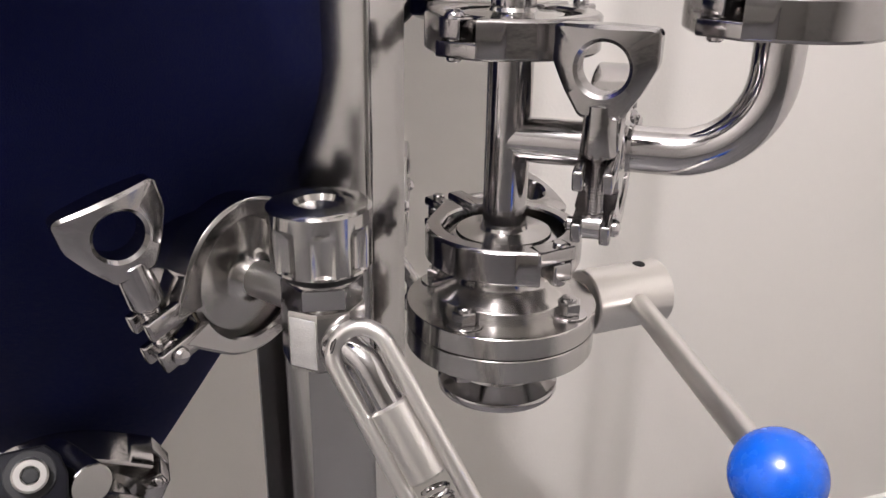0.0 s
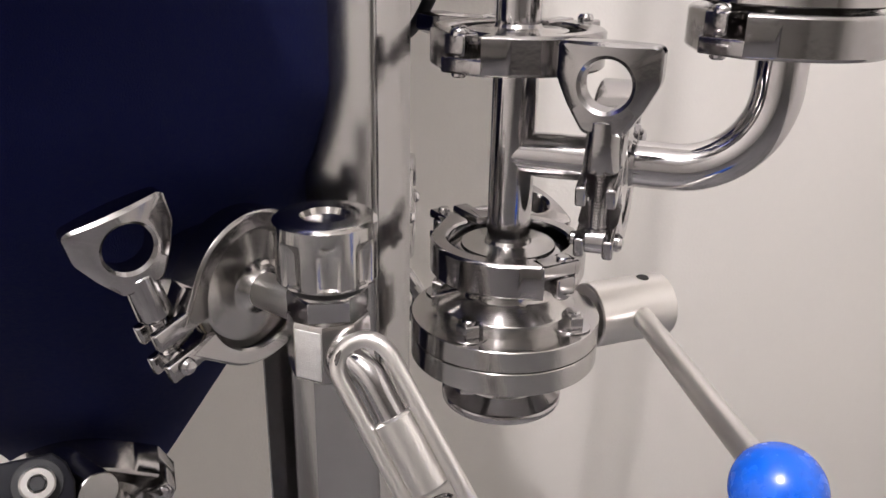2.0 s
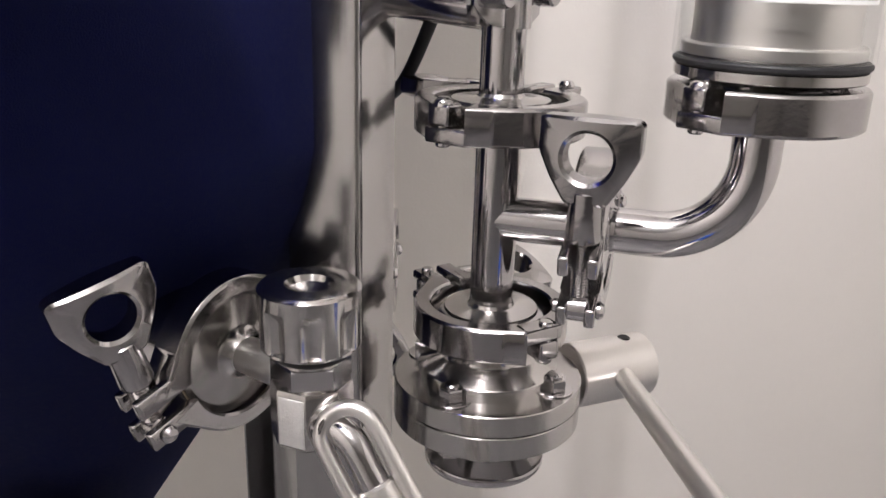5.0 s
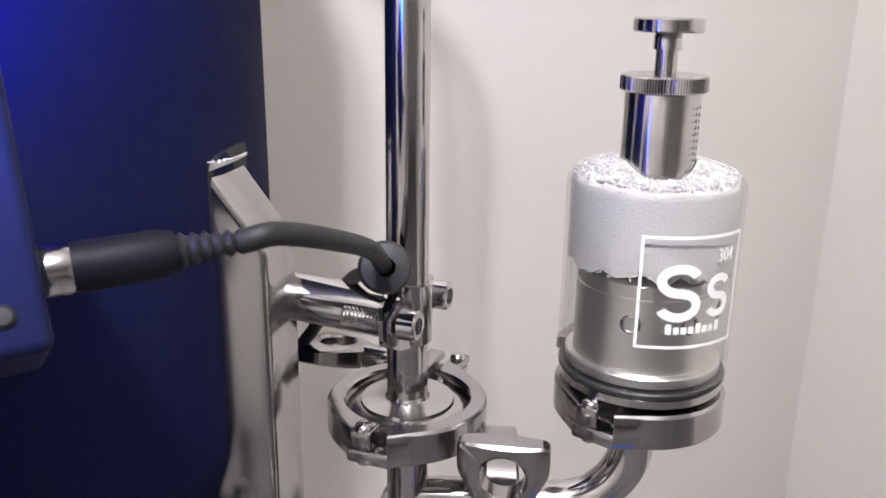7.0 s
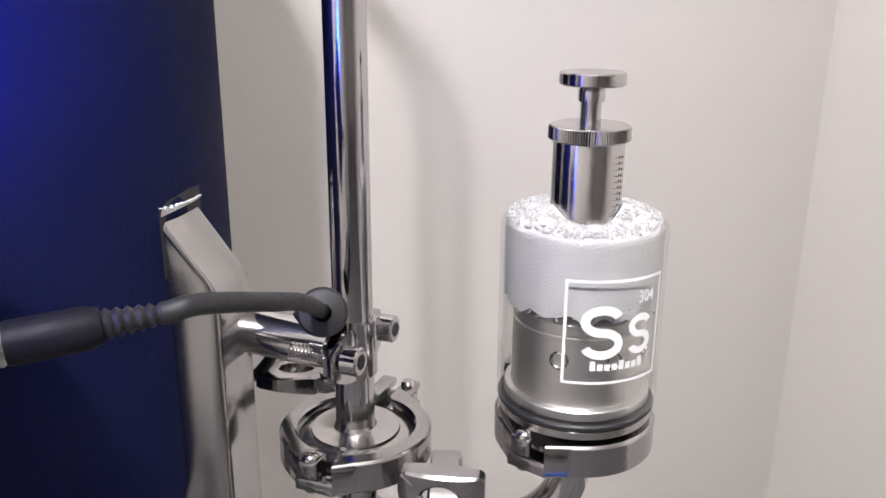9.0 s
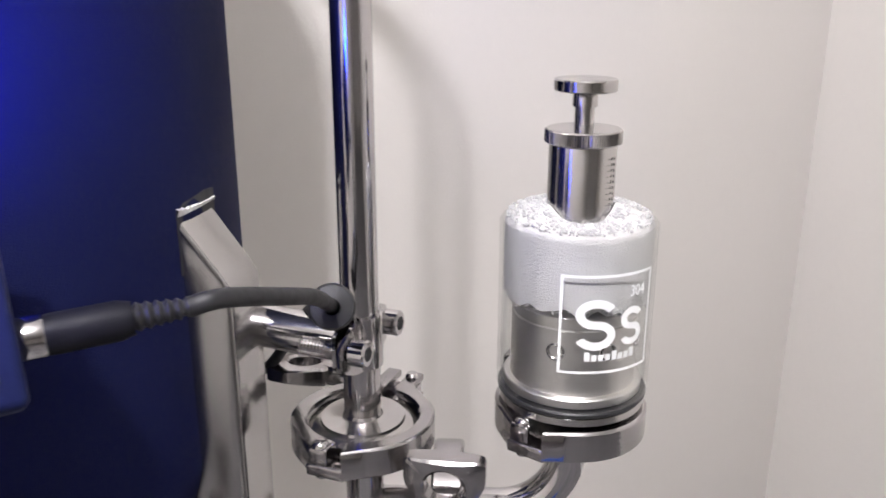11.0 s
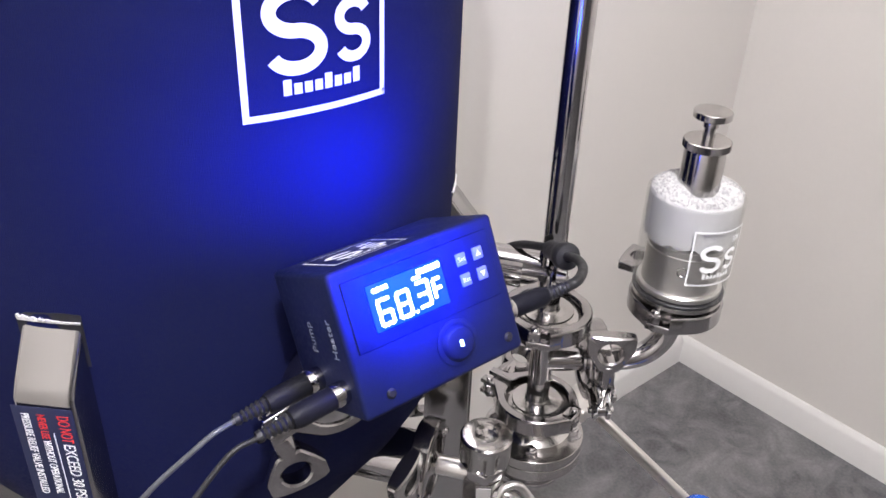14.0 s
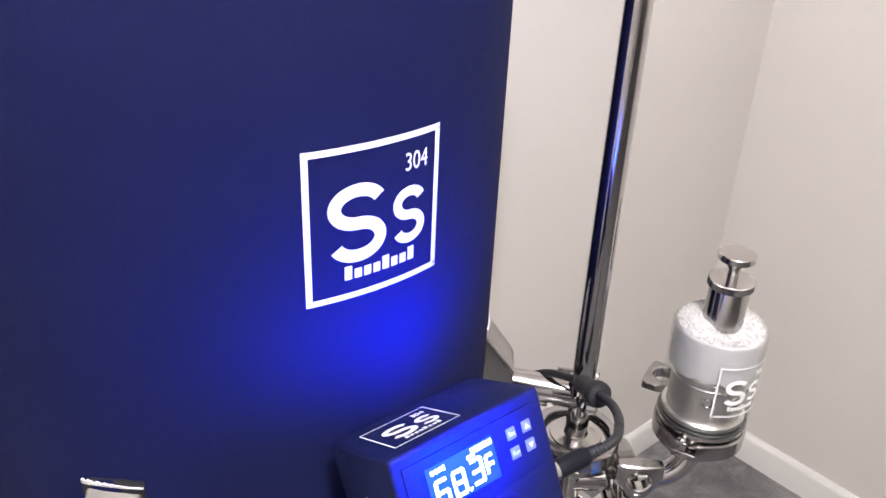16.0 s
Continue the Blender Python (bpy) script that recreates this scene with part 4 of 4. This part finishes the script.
for k, (x, y, word_) in enumerate(((0.0245, 0.0205, "Set"), (0.0245, 0.0095, "Rst"), (0.0355, 0.0205, ""), (0.0355, 0.0095, ""))):
    key = part("button", box(0.0062, 0.0066, 0.0014, 0.0005, pose(x, y, 0.0010)), KEY, ctl, "grey membrane button")
    if word_:
        part("words", moved(text_mesh(word_, 0.0036, 0.0001), pose(x, y, 0.0019)), PRINT, key)
    else:
        s = 1 if k == 2 else -1
        part("arrow", moved(slab([(-0.0017, -0.0013 * s), (0.0017, -0.0013 * s), (0, 0.0017 * s)], 0.0003), pose(x, y, 0.0019)), PRINT, key)
part("dial", moved(lathe([(0.0085, 0.0), (0.0125, 0.0), (0.0125, 0.0006), (0.0115, 0.0010), (0.0098, 0.0010), (0.0088, 0.0032), (0.0075, 0.0040), (0, 0.0040)], 48), pose(0.010, -0.0195, 0)), CASE, ctl, "round black power button")
part("power_led", box(0.0018, 0.0036, 0.0006, 0.0002, pose(0.010, -0.0195, 0.0044)), LED, ctl, "lit power mark")
for x in (-0.034, 0.042):
    part("screw", moved(lathe([(0, 0.0012), (0.0018, 0.0010), (0.0027, 0.0), (0.0027, -0.001)], 20), pose(x, -0.029, 0.0004)), RUBBER, ctl)
for x, y, body in ((-0.012, 0.004, "Heater"), (-0.034, 0.004, "Pump")):
    part("words", moved(text_mesh(body, 0.0074, 0.0001), pose(-W / 2 - 0.0002, y, x, 0, -90) @ pose(0, 0, 0, 0, 0, 90)), KEY, ctl)
frame_bars, marks, word, grade = emblem(0.043, 0.038, 0.0009)
for name, group_ in (("emblem_border", [join(*frame_bars)]), ("emblem_mark", marks), ("emblem_word_bar", word), ("emblem_number", [grade])):
  for piece in group_:
    part(name, moved(piece, pose(-0.0175, H / 2 + 0.0002, -0.0295, -90)), PRINT, ctl)


def local(x, y, z):
    return cm @ Vector((x, y, z))


def plug(start, way, label):
    """A jack plug: bright collar, barrel, ribbed strain relief."""
    ob = thing("cable_plug", along(start, start + way), label, "plug", "controller plugs")
    part("collar", lathe([(0.004, -0.001), (0.0058, -0.001), (0.0062, 0.001), (0.0062, 0.006), (0.0052, 0.008), (0.004, 0.008)], 28), STEEL, ob)
    part("barrel", lathe([(0.0, 0.006), (0.0056, 0.006), (0.0060, 0.008), (0.0060, 0.026), (0.0050, 0.030), (0, 0.030)], 28), BLACK, ob)
    part("strain_relief", lathe([(0.003, 0.029)] + [((0.0046 if k % 2 else 0.0035) - 0.00012 * k, 0.030 + 0.0014 * k) for k in range(12)] + [(0.0028, 0.048)], 24), RUBBER, ob)
    return start + way.normalized() * 0.046


left = (-cr + Vector((0, 0, -0.07))).normalized()
for y, z, name in ((-0.0225, -0.014, "heater"), (-0.0185, -0.040, "pump")):
    end = plug(local(-W / 2 - 0.0005, y, z), left, "black plug in the side of the controller")
    cable = thing("cable", Matrix.Translation(end), "thin cable hanging from a controller plug", "cable", "controller cables")
    side_w = Vector((-0.06, -0.02 if name == "heater" else 0.0, -0.05))
    pts = [Vector((0, 0, 0)), left * 0.02 + Vector((0, 0, -0.004)), side_w, side_w + Vector((-0.03, 0.005, -0.07)), side_w + Vector((-0.035, 0.02, -0.2)), side_w + Vector((-0.03, 0.03, -0.5)), Vector((side_w.x - 0.03, side_w.y, 0.003 - end.z))]
    part("sheath", tube(smooth_path(pts), 0.0014, 12), RUBBER if name == "heater" else WIRE, cable)

right = (cr + Vector((0.0, -0.12, 0.03))).normalized()
end = plug(local(W / 2 + 0.0005, -0.019, -0.013), right, "black plug in the side of the controller by the riser")
probe = thing("cable", Matrix.Translation(end), "black probe cable looping round the riser bracket", "cable", "controller cables")
boot0, boot1 = Vector((0.0090, 0.304, 1.0118)), Vector((0.0126, 0.3416, 0.9986))
bw = (boot1 - boot0).normalized()
pts = [Vector((0, 0, 0)), right * 0.010 + Vector((0, 0.003, -0.0005)), Vector((-0.013, 0.250, 1.0385)) - end, Vector((0.000, 0.278, 1.0265)) - end, boot0 + bw * 0.004 - end]
part("boot", moved(lathe([(0.0036, -0.002), (0.0090, -0.001), (0.0100, 0.001), (0.0100, 0.006), (0.0092, 0.008), (0.0075, 0.016), (0.0070, 0.03), (0, 0.03)], 36), Matrix.Translation(-end) @ along(boot0, boot1)), RUBBER, probe, "round black rubber boot")
part("tail", tube(smooth_path([boot1 - end, Vector((0.006, 0.372, 0.985)) - end, Vector((-0.001, 0.396, 0.965)) - end, Vector((-0.0155, 0.428, 0.930)) - end, Vector((-0.030, 0.455, 0.915)) - end, Vector((-0.048, 0.478, 0.910)) - end]), 0.0032, 16), RUBBER, probe)
part("sheath", tube(smooth_path(pts), 0.0032, 16), RUBBER, probe)

# ---- racking valve at the foot of the cone ----
rack_d = Vector((0.30, -0.82, -0.42)).normalized()
rack_c = Vector((-0.199, 0.3785, 0.6735))
rm = Matrix.Translation(rack_c) @ rack_d.to_track_quat("Z", "Y").to_matrix().to_4x4() @ Matrix.Scale(1.12, 4)
rack = thing("racking_valve", rm, "steel racking valve with a black handle on the cone", "valve")
part("neck", lathe([(0.018, -0.055), (0.018, -0.008), (0.034, -0.003), (0.034, 0.003), (0.026, 0.008), (0.021, 0.02), (0.038, 0.022), (0.039, 0.024), (0.039, 0.038), (0.038, 0.04), (0.02, 0.04)], 56), TURNED, rack)
hb = Vector((-0.1752, 0.2997, 0.7427))
toward = (Vector((0.0, 0.0, 0.97)) - hb).normalized()
handle_m = rm.inverted() @ along(hb, hb + toward)
part("handle", moved(slab([(-0.045, -0.03), (0.008, -0.03), (0.013, -0.016), (0.015, -0.003), (0.013, 0.006), (0.008, 0.0115), (-0.045, 0.014)], 0.022, 0.003), handle_m @ pose(0, 0, -0.014)), BLACK, rack, "black plastic handle")
part("handle_bolt", moved(join(lathe([(0, 0.0), (0.0075, 0.0), (0.0075, 0.005), (0.0066, 0.006), (0.0040, 0.006), (0.0036, 0.003), (0, 0.003)], 32)), handle_m @ pose(0, 0, -0.003)), SATIN, rack)
# raised black ring and hexagon stand in for shade in the bolt's recesses
part("bolt_recess_shade", moved(lathe([(0.0070, 0.0), (0.0104, 0.0), (0.0108, 0.0006), (0.0104, 0.0010), (0.0070, 0.0010)], 32, closed=True), handle_m @ pose(0, 0, -0.003)), RUBBER, rack)
part("bolt_socket_shade", moved(hexagon(0.0038, 0.0058, 0.0064), handle_m @ pose(0, 0, -0.003)), RUBBER, rack)
part("handle_stem", moved(rod(0.010, -0.06, -0.02, 32), handle_m @ pose(0.03, -0.02, 0, 25, 20)), TURNED, rack)
tri_clamp(rm @ pose(0, 0, 0, 0, 0, 200), "wide cast steel clamp on the racking port", side=1, turn=30, r=0.041, h=0.018)


# added blue lamps floating by the case imitate lens glare on jacket and case
def glare_aim(p):
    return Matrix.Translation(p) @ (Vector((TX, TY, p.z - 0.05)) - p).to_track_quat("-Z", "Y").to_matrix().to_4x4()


def add_glare_lamp(name, watts, p, spread, soft):
    ob = lamp(name, "SPOT", watts, (0.0, 0.022, 1.0), glare_aim(p), radius=soft)
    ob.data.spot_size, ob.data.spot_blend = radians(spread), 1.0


add_glare_lamp("added_glare_front", 7.0, local(-0.012, 0.020, 0.040), 140, 0.02)
add_glare_lamp("added_glare_top", 1.6, local(0.020, 0.050, -0.020), 130, 0.025)
lamp("added_glare_face", "POINT", 0.35, (0.0, 0.03, 1.0), Matrix.Translation(local(-0.0105, 0.0135, 0.022)), radius=0.01)
